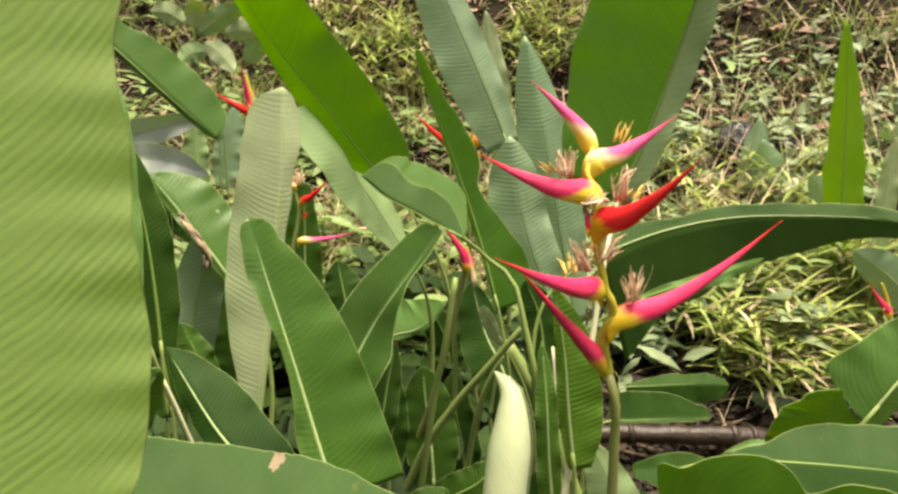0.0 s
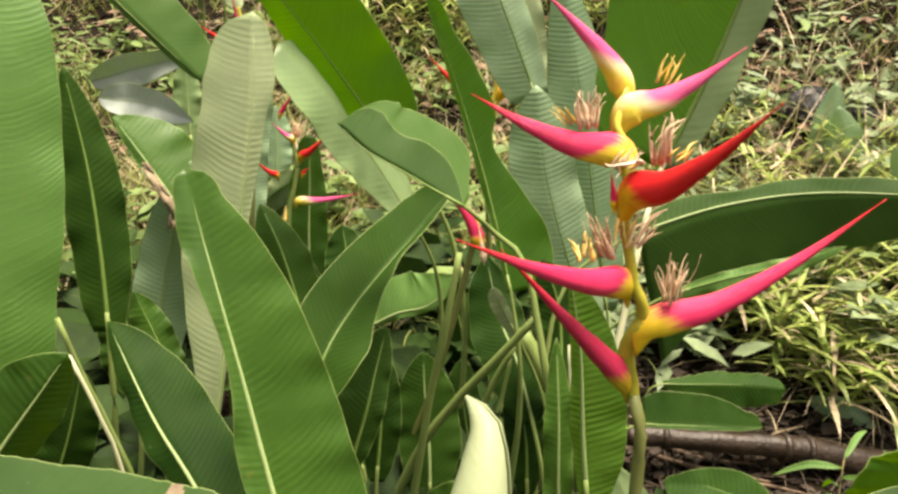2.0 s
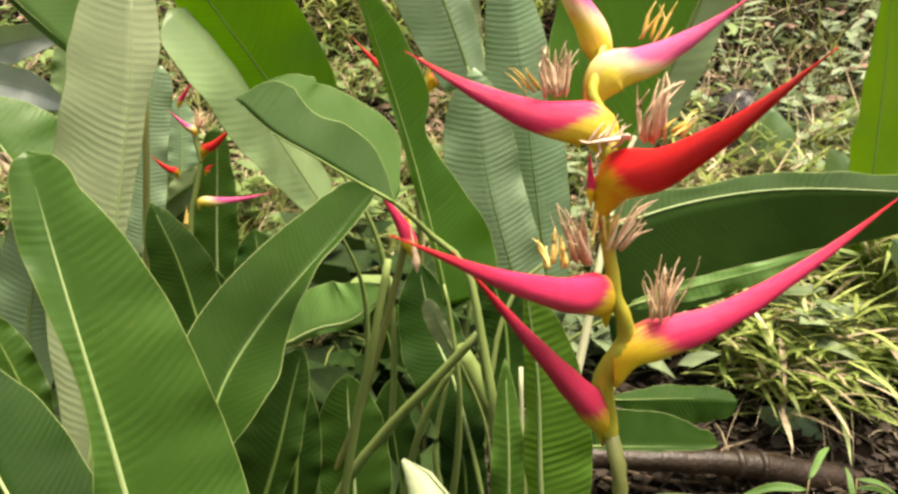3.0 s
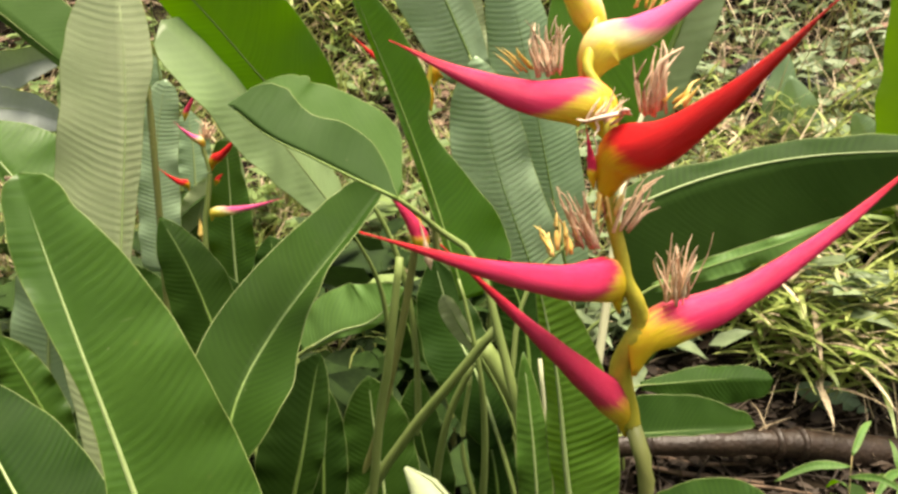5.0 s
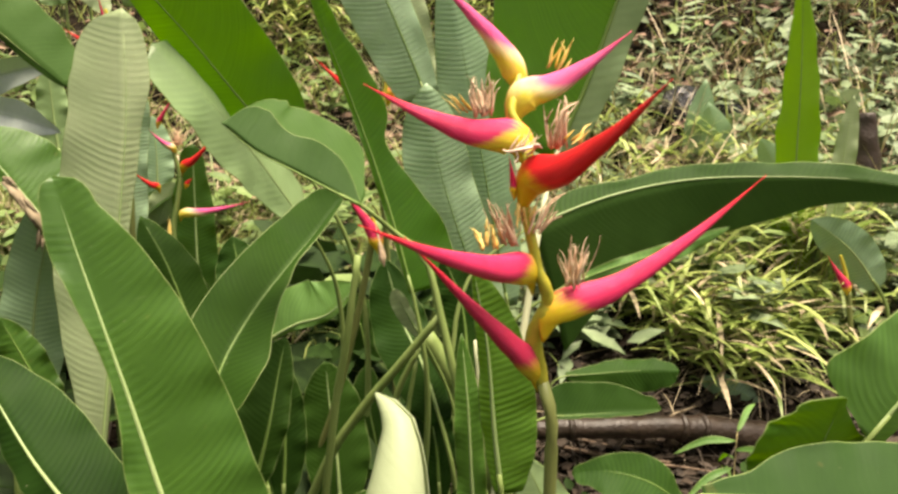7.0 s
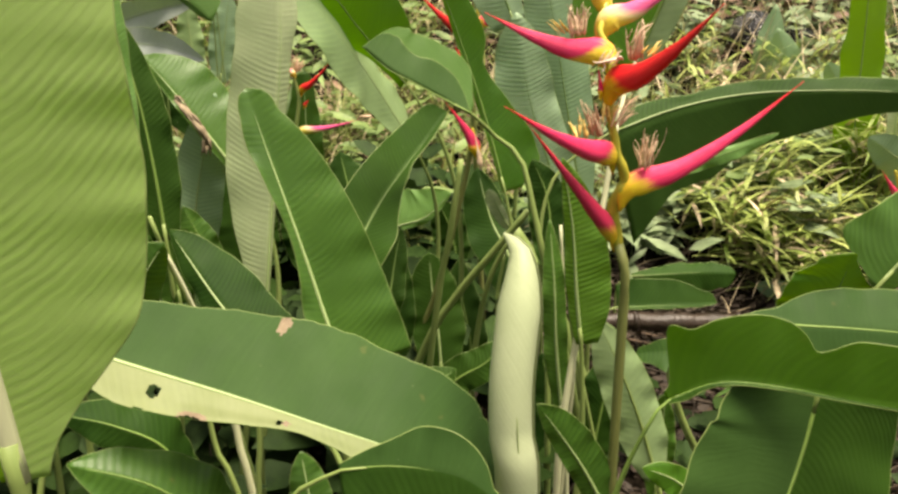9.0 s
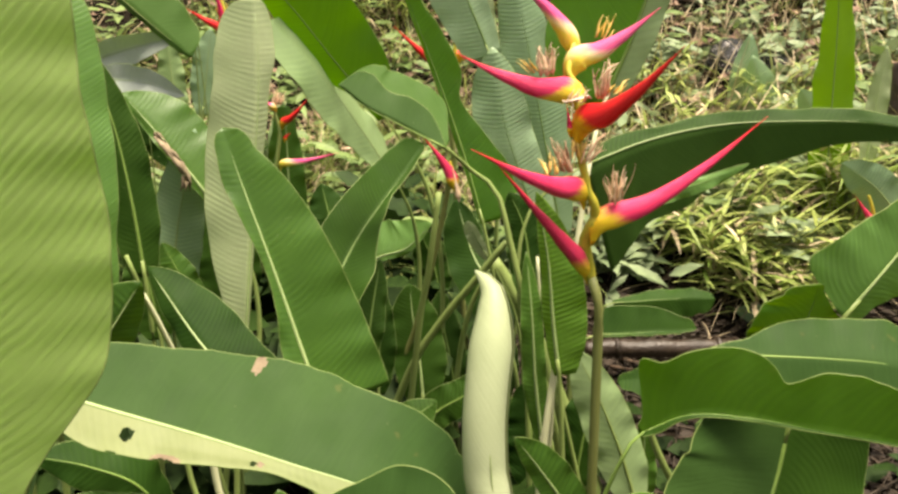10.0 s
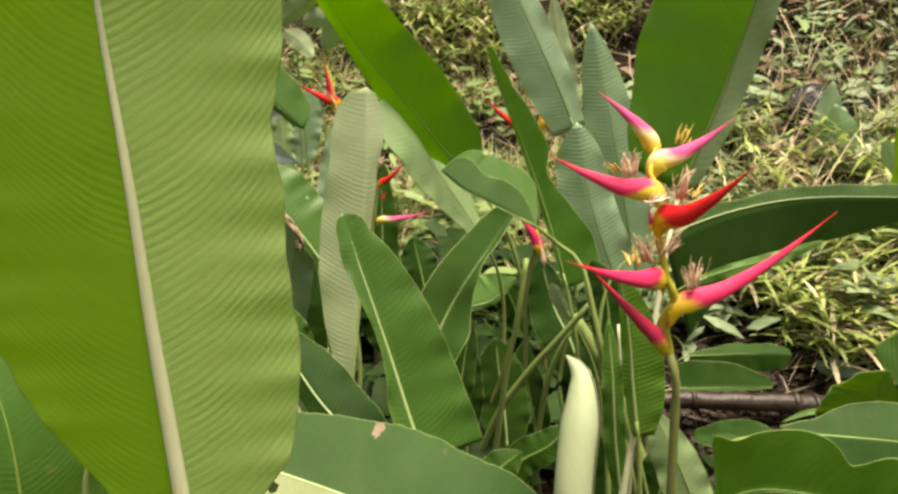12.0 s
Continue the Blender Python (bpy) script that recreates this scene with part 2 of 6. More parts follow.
M["fresh"] = leaf_material("leaf_fresh_ribbed", (0.085, 0.19, 0.026), (0.15, 0.3, 0.05), (0.5, 0.78, 0.05), 0.42, 0.5, 1.3, 0.3, 0.1, lean=(0.15, 3.0), pitch=0.0085, even=0.85)
M["stick"] = plain_material("fallen_stick", (0.045, 0.028, 0.018), (0.22, 0.145, 0.095), 0.7, 40, 0.4)
M["rim"] = plain_material("leaf_rim", (0.16, 0.24, 0.06), (0.28, 0.36, 0.12), 0.5, 60, 0.1, through_amount=0.3)
M["rib"] = plain_material("leaf_rib", (0.2, 0.3, 0.1), (0.32, 0.41, 0.18), 0.45, 90, 0.15)
M["rib_dark"] = plain_material("leaf_rib_dark", (0.09, 0.17, 0.03), (0.16, 0.25, 0.055), 0.5, 90, 0.15)
M["stalk"] = plain_material("stalk_green", (0.1, 0.16, 0.035), (0.21, 0.28, 0.085), 0.5, 40, 0.2, streak=True)
M["flower_stem"] = plain_material("flower_stem", (0.085, 0.11, 0.03), (0.2, 0.22, 0.07), 0.5, 40, 0.3, streak=True)
M["stalk_pale"] = plain_material("stalk_pale", (0.34, 0.38, 0.21), (0.55, 0.56, 0.36), 0.55, 40, 0.2, streak=True)
M["bud"] = leaf_material("leaf_rolled", (0.36, 0.42, 0.25), (0.47, 0.52, 0.35), (0.45, 0.52, 0.26), 0.2, 0.5, 0.4, 0.3, lean=(1.1, 6.0), pitch=0.008, even=0.1)
M["pink"] = bract_material("bract_pink", (0.78, 0.58, 0.03), (0.82, 0.5, 0.06), (0.76, 0.035, 0.14), (0.7, 0.02, 0.035), 0.1, 0.12)
M["rose"] = bract_material("bract_rose", (0.72, 0.5, 0.03), (0.72, 0.36, 0.06), (0.58, 0.03, 0.1), (0.56, 0.015, 0.025), 0.1, 0.1)
M["pink_gold"] = bract_material("bract_pink_gold", (0.8, 0.62, 0.05), (0.82, 0.57, 0.06), (0.78, 0.035, 0.145), (0.7, 0.02, 0.035), 0.1, 0.24)
M["pale_pink"] = bract_material("bract_pale_pink", (0.82, 0.68, 0.08), (0.9, 0.78, 0.42), (0.84, 0.12, 0.33), (0.76, 0.06, 0.18), 0.26, 0.3)
M["red"] = bract_material("bract_red", (0.66, 0.42, 0.015), (0.66, 0.28, 0.01), (0.66, 0.014, 0.018), (0.6, 0.015, 0.015), 0.1, 0.15)
M["rachis"] = plain_material("rachis_yellow", (0.2, 0.25, 0.022), (0.5, 0.43, 0.05), 0.45, 60, 0.15)
M["dry"] = plain_material("dry_floret", (0.3, 0.15, 0.08), (0.8, 0.6, 0.42), 0.7, 200, 0.3)
M["floret"] = plain_material("floret_yellow", (0.62, 0.36, 0.04), (0.82, 0.62, 0.22), 0.5, 120, 0.1)
M["scrap"] = plain_material("dried_scrap", (0.5, 0.36, 0.28), (0.82, 0.68, 0.56), 0.7, 160, 0.4)
# Dark damp soil; the shade under the plants is worked into this base colour.
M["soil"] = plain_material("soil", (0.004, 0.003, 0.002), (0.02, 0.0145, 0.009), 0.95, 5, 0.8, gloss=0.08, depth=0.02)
# Dead leaves darker than bank_litter: wet, with the clump's shade in the colour.
M["litter"] = plain_material("dead_leaf_shaded", (0.007, 0.005, 0.003), (0.052, 0.034, 0.021), 0.75, 40, 0.4)
M["straw"] = plain_material("dry_straw", (0.1, 0.07, 0.035), (0.62, 0.51, 0.34), 0.7, 60, 0.2)
M["grass"] = plain_material("grass_blade", (0.05, 0.1, 0.018), (0.36, 0.42, 0.13), 0.5, 30, 0.1, through_amount=0.3)
M["weed"] = plain_material("weed_leaf", (0.05, 0.105, 0.024), (0.22, 0.31, 0.1), 0.5, 30, 0.15, gloss=0.4, through_amount=0.3)
M["weed_grey"] = plain_material("weed_grey_leaf", (0.07, 0.115, 0.05), (0.24, 0.31, 0.17), 0.5, 30, 0.15, gloss=0.3, through_amount=0.2)
M["bark"] = plain_material("log_bark", (0.005, 0.004, 0.003), (0.038, 0.024, 0.016), 0.42, 18, 0.8, gloss=0.4, depth=0.004)
M["cane"] = plain_material("cut_cane", (0.4, 0.3, 0.12), (0.6, 0.5, 0.26), 0.6, 20, 0.3)
M["brown"] = plain_material("dried_edge", (0.1, 0.07, 0.042), (0.3, 0.235, 0.15), 0.75, 60, 0.5)
# Dark green of the unseen screens added round the camera.
M["hedge"] = plain_material("backdrop_green", (0.012, 0.025, 0.008), (0.05, 0.085, 0.025), 0.7, 3, 0.8, depth=0.05)
# Undergrowth green taken very dark to carry the shade under the clump.
M["shaded_floor_leaf"] = plain_material("shaded_floor_leaf", (0.008, 0.022, 0.004), (0.03, 0.065, 0.012), 0.65, 30, 0.15, gloss=0.15, through_amount=0.15)
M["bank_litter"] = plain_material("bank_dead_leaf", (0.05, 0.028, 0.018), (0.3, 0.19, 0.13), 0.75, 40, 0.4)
M["bamboo_leaf"] = plain_material("bamboo_leaf", (0.13, 0.23, 0.03), (0.52, 0.58, 0.2), 0.45, 30, 0.1, gloss=0.5, through_amount=0.35)
M["stone"] = plain_material("wet_stone", (0.008, 0.008, 0.01), (0.05, 0.05, 0.055), 0.05, 60, 1.0, gloss=1.0, depth=0.02)
# Twigs near the log, darkened for wet and for the shade there.
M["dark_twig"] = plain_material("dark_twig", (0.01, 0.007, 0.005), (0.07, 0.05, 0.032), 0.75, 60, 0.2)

# ---- ground shape ----
PROFILE = [(-40, -0.4), (0.0, 0.0), (1.2, 0.04), (1.75, 0.22), (2.05, 0.40), (2.5, 0.66), (3.2, 0.9), (4.0, 1.3), (5.2, 2.3), (7.0, 3.8), (11.0, 5.5), (40.0, 9.0), (300.0, 12.0)]


def ground_z(x, y):
    yy = y + 0.08 * x if abs(x) < 6 else y + 0.08 * math.copysign(6, x)
    for (y0, z0), (y1, z1) in zip(PROFILE, PROFILE[1:]):
        if yy <= y1:
            k = max(0.0, (yy - y0) / (y1 - y0))
            z = z0 + (z1 - z0) * k
            break
    else:
        z = PROFILE[-1][1]
    near = 1.0 / (1.0 + 0.02 * (x * x + y * y))
    return z + near * (0.05 * noise.noise((x * 1.7, y * 1.7, 0)) + 0.025 * noise.noise((x * 6, y * 6, 3)))


# ---- mesh helpers ----
def uv_layer(bm):
    return bm.loops.layers.uv.get("UVMap") or bm.loops.layers.uv.new("UVMap")


def part(name, bm, material, parent, label=""):
    me = bpy.data.meshes.new(name)
    bm.normal_update()
    bm.to_mesh(me)
    bm.free()
    for m in material if isinstance(material, (list, tuple)) else [material]:
        me.materials.append(m)
    for p in me.polygons:
        p.use_smooth = True
    ob = new(name, me)
    ob.parent = parent
    if label:
        tagged(ob, label)
    return ob


def thing(name, label, category, group="", kind="", at=(0, 0, 0)):
    ob = new(name)
    ob.empty_display_size = 0.02
    return tagged(ob, label, category, group, kind)


def spline(pts, n):
    """n + 1 points on a smooth curve through the given points, evenly by length, with tangents."""
    p = [Vector(q) for q in pts]
    if len(p) == 2:
        p = [p[0], (p[0] + p[1]) / 2, p[1]]
    ext = [p[0] * 2 - p[1], *p, p[-1] * 2 - p[-2]]
    fine = []
    for i in range(1, len(ext) - 2):
        a, b, c, d = ext[i - 1:i + 3]
        for k in range(16):
            t = k / 16
            fine.append(0.5 * ((2 * b) + (c - a) * t + (2 * a - 5 * b + 4 * c - d) * t * t + (3 * b - a - 3 * c + d) * t ** 3))
    fine.append(p[-1].copy())
    run = [0.0]
    for a, b in zip(fine, fine[1:]):
        run.append(run[-1] + (b - a).length)
    out, j = [], 0
    for k in range(n + 1):
        s = run[-1] * k / n
        while j < len(run) - 2 and run[j + 1] < s:
            j += 1
        f = (s - run[j]) / max(1e-9, run[j + 1] - run[j])
        out.append(fine[j].lerp(fine[j + 1], min(1, max(0, f))))
    tan = []
    for k in range(n + 1):
        a, b = out[max(0, k - 1)], out[min(n, k + 1)]
        tan.append((b - a).normalized())
    return out, tan, run[-1]


def tube(bm, pts, radii, n=16, sides=8, flat=1.0, up=Vector((0, 0, 1)), mat=0):
    """A round or flattened tube along a curve; radii are given along it."""
    path, tan, length = spline(pts, n)
    uvl = uv_layer(bm)
    rings = []
    for k, (q, t) in enumerate(zip(path, tan)):
        s = k / n * (len(radii) - 1)
        i = min(int(s), len(radii) - 2)
        r = radii[i] + (radii[i + 1] - radii[i]) * (s - i)
        side = t.cross(up)
        side = side.normalized() if side.length > 1e-3 else t.orthogonal().normalized()
        nor = side.cross(t).normalized()
        rings.append([bm.verts.new(q + side * (r * math.cos(a)) + nor * (r * flat * math.sin(a))) for a in (2 * math.pi * j / sides for j in range(sides))])
    for k in range(n):
        for j in range(sides):
            a, b = rings[k], rings[k + 1]
            f = bm.faces.new((a[j], a[(j + 1) % sides], b[(j + 1) % sides], b[j]))
            f.material_index = mat
            for l, (uu, vv) in zip(f.loops, ((k, j), (k, j + 1), (k + 1, j + 1), (k + 1, j))):
                l[uvl].uv = (uu / n * length, vv / sides)
    bm.faces.new(list(reversed(rings[0])))
    bm.faces.new(rings[-1])
    return bm


def blade_width(s, base, s0, sharp, end=1.0):
    s = s / end
    if s >= 1:
        return 0.015
    if s < s0:
        return base + (1 - base) * math.sin(math.pi / 2 * s / s0) ** 0.75
    x = (s - s0) / (1 - s0)
    return max(0.015, (1 - x ** sharp) ** 0.8)


def along(values, s):
    """A width read smoothly along a leaf from a few values; a small last one closes into a rounded tip."""
    n = len(values) - 1
    x = min(max(s, 0.0), 1.0) * n
    i = min(int(x), n - 1)
    f = x - i
    if i == n - 1 and values[n] < 0.3:
        return max(0.015, values[n] + (values[i] - values[n]) * math.sqrt(1 - f ** 2.2))
    b, c = values[i], values[i + 1]
    a, d = values[max(0, i - 1)], values[min(n, i + 2)]
    return max(0.015, 0.5 * (2 * b + (c - a) * f + (2 * a - 5 * b + 4 * c - d) * f * f + (3 * b - a - 3 * c + d) * f ** 3))


def blade_mesh(mid, across, wide, fold, face=1, curl=(0, 0), wave=0.004, ripples=3.0, shape=(0.35, 0.4, 3.0), seed=0, holes=(), nu=34, nv=7, thick=0.0009, half=None, scallop=0.0, ragged=0.0, patches=(), prof=None):
    """The two skins of a large leaf and its pale rim: material 0 on the upper skin, 1 below, 2 on the rim."""
    bm = bmesh.new()
    uvl = uv_layer(bm)
    path, tan, length = spline(mid, nu)
    rows = []
    acr = Vector(across)
    for k, (q, t) in enumerate(zip(path, tan)):
        s = k / nu
        left = acr - t * acr.dot(t)
        left.normalize()
        nor = t.cross(left).normalized()
        row = []
        for side, w, f, c in ((1, wide[0], fold[0], curl[0]), (-1, wide[1], fold[1], curl[1])):
            full = along(prof[0 if side > 0 else 1], s) if prof else blade_width(s, *shape)
            edge = 1 + (0.015 if prof else 0.045) * noise.noise((s * 7 + seed * 3.1, side * 5.0, seed)) + scallop * math.sin(2 * math.pi * ripples * s * (1 + 0.3 * s) + seed)
            edge += ragged * (noise.noise((s * 22, side, seed)) + 0.6 * noise.noise((s * 70, side, seed)))
            w2 = w * full * edge
            p, vv, cells = q.copy(), 0.0, []
            rim = min(0.0007 / max(w2, 1e-5), 0.3)
            stops = [j / (nv - 1) * (1 - rim) for j in range(1, nv)] + [1.0]
            for v in stops:
                th = radians(f + c * v)
                d = left * (side * math.cos(th)) - nor * math.sin(th)
                p = p + d * (w2 * (v - vv))
                vv = v
                amp = min(wave, 0.22 * w2) * v * v * full
                ph = 2 * math.pi * ripples * s + seed * 1.7 + side
                ruff = amp * (math.sin(ph) + 0.6 * math.sin(2.3 * ph + seed)) + 0.5 * wave * v * noise.noise((s * 4, v * 2 + side * 9, seed * 2.3))
                out = nor * math.cos(th) + left * (side * math.sin(th))
                cells.append((p + out * ruff, out, side * w2 * v))
            row.append(cells)
        rows.append((q, nor, row, s * length))
    top, low = [], []
    for q, nor, (lc, rc), u in rows:
        line = [*reversed(lc), (q, nor, 0.0), *rc]
        top.append([(bm.verts.new(p + o * (face * thick / 2)), (u, v)) for p, o, v in line])
        low.append([(bm.verts.new(p - o * (face * thick / 2)), (u, v)) for p, o, v in line])
    n = len(top[0])

    def quad(cells, index, turn):
        if turn:
            cells = list(reversed(cells))
        fc = bm.faces.new([c[0] for c in cells])
        fc.material_index = index
        for l, c in zip(fc.loops, cells):
            l[uvl].uv = c[1]

    def inside(spots, k, j):
        s, v = (k + 0.5) / nu, (n / 2 - 1 - j) / (n / 2)
        return any(((s - a) / c) ** 2 + ((v - b) / d) ** 2 + 0.35 * noise.noise((s * 160, v * 14, a)) < 1 for a, b, c, d in spots)

    for k in range(nu):
        for j in range(n - 1):
            if inside(holes, k, j):
                continue
            rim = j in (0, n - 2)
            dead = inside(patches, k, j)
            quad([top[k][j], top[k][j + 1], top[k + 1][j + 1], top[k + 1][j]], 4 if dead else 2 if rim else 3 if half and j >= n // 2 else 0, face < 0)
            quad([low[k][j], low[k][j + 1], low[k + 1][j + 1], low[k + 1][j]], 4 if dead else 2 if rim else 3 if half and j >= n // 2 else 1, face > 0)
        for j, turn in ((0, face > 0), (n - 1, face < 0)):
            quad([top[k][j], top[k + 1][j], low[k + 1][j], low[k][j]], 2, not turn)
    for j in range(n - 1):
        quad([top[nu][j], top[nu][j + 1], low[nu][j + 1], low[nu][j]], 2, face < 0)
        quad([top[0][j], top[0][j + 1], low[0][j + 1], low[0][j]], 2, face > 0)
    return bm


LEAF = [0]


def heliconia_leaf(label, mid, across, wide, fold=(12, 12), face=1, curl=(0, 0), wave=0.004, ripples=3.0, shape=(0.35, 0.4, 3.0), skins=("deep", "under"),
                   rib="rib", rib_r=0.0036, stalk="stalk", stalk_r=0.006, root=None, via=(), holes=(), half=None, mesh=(34, 7), scallop=0.0, ragged=0.0, patches=(), prof=None, group="heliconia leaves", name="heliconia_leaf"):
    LEAF[0] += 1
    seed = LEAF[0]
    top = thing(name, label, "leaf", group)
    bm = blade_mesh(mid, across, wide, fold, face, curl, wave, ripples, shape, seed, holes, nu=mesh[0], nv=mesh[1], half=half, scallop=scallop, ragged=ragged, patches=patches, prof=prof)
    part("blade", bm, [M[skins[0]], M[skins[1]], M["rim"], M[half or skins[0]], M["brown"]], top)
    path, tan, length = spline(mid, 20)
    acr = Vector(across)
    nor = tan[10].cross(acr).normalized()
    bm = tube(bmesh.new(), path[:20], [rib_r, rib_r * 0.75, rib_r * 0.45, rib_r * 0.15], 24, 8, 0.75, nor)
    part("midrib", bm, M[rib], top)
    if root is None:
        root = (mid[0][0] + 0.05 * math.sin(seed * 2.4), mid[0][1] + 0.06 * math.cos(seed * 1.9))
    z = ground_z(*root)
    base, t0 = Vector(mid[0]), tan[0]
    drop = base.z - z
    foot = Vector((root[0], root[1], z - 0.03))
    pts = [base + t0 * 0.03, base, *[Vector(v) for v in via]]
    start = pts[-1]
    way = (pts[-2] - start).normalized()
    c1, c2 = start - way * (0.35 * drop), foot + Vector((0, 0, 0.45 * drop))
    for k in range(1, 7):
        t = k / 6
        pts.append(start * (1 - t) ** 3 + c1 * (3 * t * (1 - t) ** 2) + c2 * (3 * t * t * (1 - t)) + foot * t ** 3)
    bm = tube(bmesh.new(), pts, [rib_r * 0.9, stalk_r * 0.8, stalk_r, stalk_r * 1.15, stalk_r * 1.3], 30, 10)
    part("petiole", bm, M[stalk], top)
    return top


def bract_mesh(base, tip, sag, high, wide, seed=0, n=40):
    """A boat-shaped bract: its foot runs down the flower axis, its open top is a groove between two lips, its end a long point."""
    bm = bmesh.new()
    uvl = uv_layer(bm)
    a, b = Vector(base), Vector(tip)
    sag = Vector(sag)
    way = (b - a).normalized()
    foot = a - way * (0.3 * high) - Vector((0, 0, 0.95 * high))
    path, tan, length = spline([foot, a - Vector((0, 0, 0.12 * high)) + way * (0.1 * high), a.lerp(b, 0.3) + sag, a.lerp(b, 0.65) + sag * 0.85, b], n)
    side = way.cross(Vector((0, 0, 1))).normalized()
    lead = min(0.3, 0.8 * high / length)
    sides = 20
    rings = []
    for k, (q, t) in enumerate(zip(path, tan)):
        s = k / n
        if s < lead:
            fat = 0.1 + 0.75 * (s / lead) ** 1.1
        else:
            x = (s - lead) / (1 - lead)
            fat = 0.85 + 0.15 * math.sin(math.pi / 2 * x / 0.1) if x < 0.1 else 0.94 * (1 - (x - 0.1) / 0.9) ** 1.22 + 0.06 * (1 - x)
        fat = max(0.03, fat * (1 + 0.05 * noise.noise((s * 9, seed, 2))))
        nor = side.cross(t).normalized()
        h, w = high * fat, wide * fat
        ring = []
        for j in range(sides):
            g = 2 * math.pi * j / sides
            c, d = math.cos(g), math.sin(g)
            x = w * d * (1 - 0.3 * c) * (1 + 0.1 * noise.noise((s * 5, c * 3, seed + d)))
            z = h * (0.42 * c if c > 0 else 0.58 * c) - (0.3 * h if j == 0 and s > lead else 0.0)
            z += 0.05 * h * noise.noise((s * 7, g, seed))
            ring.append((bm.verts.new(q + side * x + nor * z), (max(0.0, (s - lead) / (1 - lead)), (1 - c) / 2)))
        rings.append(ring)
    for k in range(n):
        for j in range(sides):
            cells = (rings[k][j], rings[k][(j + 1) % sides], rings[k + 1][(j + 1) % sides], rings[k + 1][j])
            f = bm.faces.new([c[0] for c in reversed(cells)])
            for l, c in zip(f.loops, reversed(cells)):
                l[uvl].uv = c[1]
    bm.faces.new([c[0] for c in rings[0]])
    bm.faces.new([c[0] for c in reversed(rings[-1])])
    return bm


def floret_mesh(foot, aim, count, length, spread, rnd, thick=0.0012):
    """A tuft of withered florets: pointed, bent quills that spring from one place, some of them broad and flat."""
    bm = bmesh.new()
    aim = Vector(aim).normalized()
    for k in range(count + count // 2):
        d = (aim + Vector((rnd.gauss(0, 0.6), rnd.gauss(0, 0.6), rnd.uniform(-0.4, 0.5))) * spread).normalized()
        q = Vector(foot) + Vector((rnd.uniform(-1, 1), rnd.uniform(-0.5, 0.5), rnd.uniform(-0.6, 0.1))) * 0.009
        ln = length * rnd.uniform(0.55, 1.15)
        bend = Vector((rnd.uniform(-1, 1), rnd.uniform(-1, 1), rnd.uniform(-1, 1))) * (0.12 * ln)
        hook = d.cross(Vector((0, 1, 0))) * (rnd.uniform(-0.16, 0.16) * ln)
        w = thick * rnd.choice((0.8, 1.0, 1.2, 2.0))
        tube(bm, [q, q + d * (ln * 0.35) + bend * 0.6, q + d * (ln * 0.7) + bend, q + d * ln + hook], [w * 0.8, w * 1.2, w * 0.8, w * 0.12], 6, 5, rnd.choice((0.5, 0.7, 1.0)))
    return bm


# ---- the heliconia leaves ----
# Skins per half carry the light: left shows light through it, right is front-lit.
heliconia_leaf("large pale green heliconia leaf seen from its ribbed underside",
               [(-0.251, 0.430, 0.846), (-0.254, 0.423, 0.962), (-0.257, 0.417, 1.079), (-0.258, 0.411, 1.195), (-0.260, 0.403, 1.312), (-0.248, 0.380, 1.425)],
               (-0.966, -0.257, -0.016), (0.1525, 0.1245), fold=(15, 3), prof=((0.08, 0.17, 0.27, 0.38, 0.49, 0.60, 0.70, 0.80, 0.86, 0.93, 0.97, 0.99, 1.00, 1.00, 0.99, 0.97, 0.93, 0.89, 0.84, 0.78, 0.68, 0.51, 0.31, 0.02), (0.15, 0.23, 0.38, 0.56, 0.72, 0.79, 0.83, 0.86, 0.88, 0.87, 0.87, 0.86, 0.87, 0.88, 0.85, 0.85, 0.91, 0.96, 0.98, 0.99, 1.00, 0.90, 0.68, 0.02)),
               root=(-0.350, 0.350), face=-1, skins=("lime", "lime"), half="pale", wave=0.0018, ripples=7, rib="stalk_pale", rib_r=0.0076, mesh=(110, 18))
heliconia_leaf("dark green heliconia leaf low in the clump",
               [(-0.174, 0.720, 0.449), (-0.222, 0.700, 0.582), (-0.282, 0.680, 0.665), (-0.364, 0.660, 0.708)],
               (-0.382, -0.665, -0.642), (0.0462, 0.0513), fold=(20, 25), rib="rib_dark", wave=0.006)
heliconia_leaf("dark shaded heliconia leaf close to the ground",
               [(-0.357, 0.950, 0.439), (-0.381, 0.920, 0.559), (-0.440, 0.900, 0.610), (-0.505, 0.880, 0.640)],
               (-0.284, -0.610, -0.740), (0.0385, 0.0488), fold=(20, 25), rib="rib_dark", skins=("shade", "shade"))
heliconia_leaf("upright bright green heliconia leaf with a white midrib",
               [(-0.507, 0.970, 0.710), (-0.497, 0.990, 0.875), (-0.509, 1.050, 1.084), (-0.522, 1.100, 1.234), (-0.549, 1.140, 1.356)],
               (-0.838, -0.535, 0.104), (0.1125, 0.0917), fold=(14, 14), skins=("mid", "under"), rib="stalk_pale", rib_r=0.0048, wave=0.004, shape=(0.8, 0.4, 2.6))
heliconia_leaf("small dark folded heliconia leaf with a pale rim",
               [(-0.515, 0.930, 0.632), (-0.449, 0.950, 0.738), (-0.399, 0.960, 0.810), (-0.371, 0.970, 0.853)],
               (-0.791, -0.213, 0.573), (0.0591, 0.0426), fold=(10, 35), wave=0.003, shape=(0.2, 0.5, 3.0))
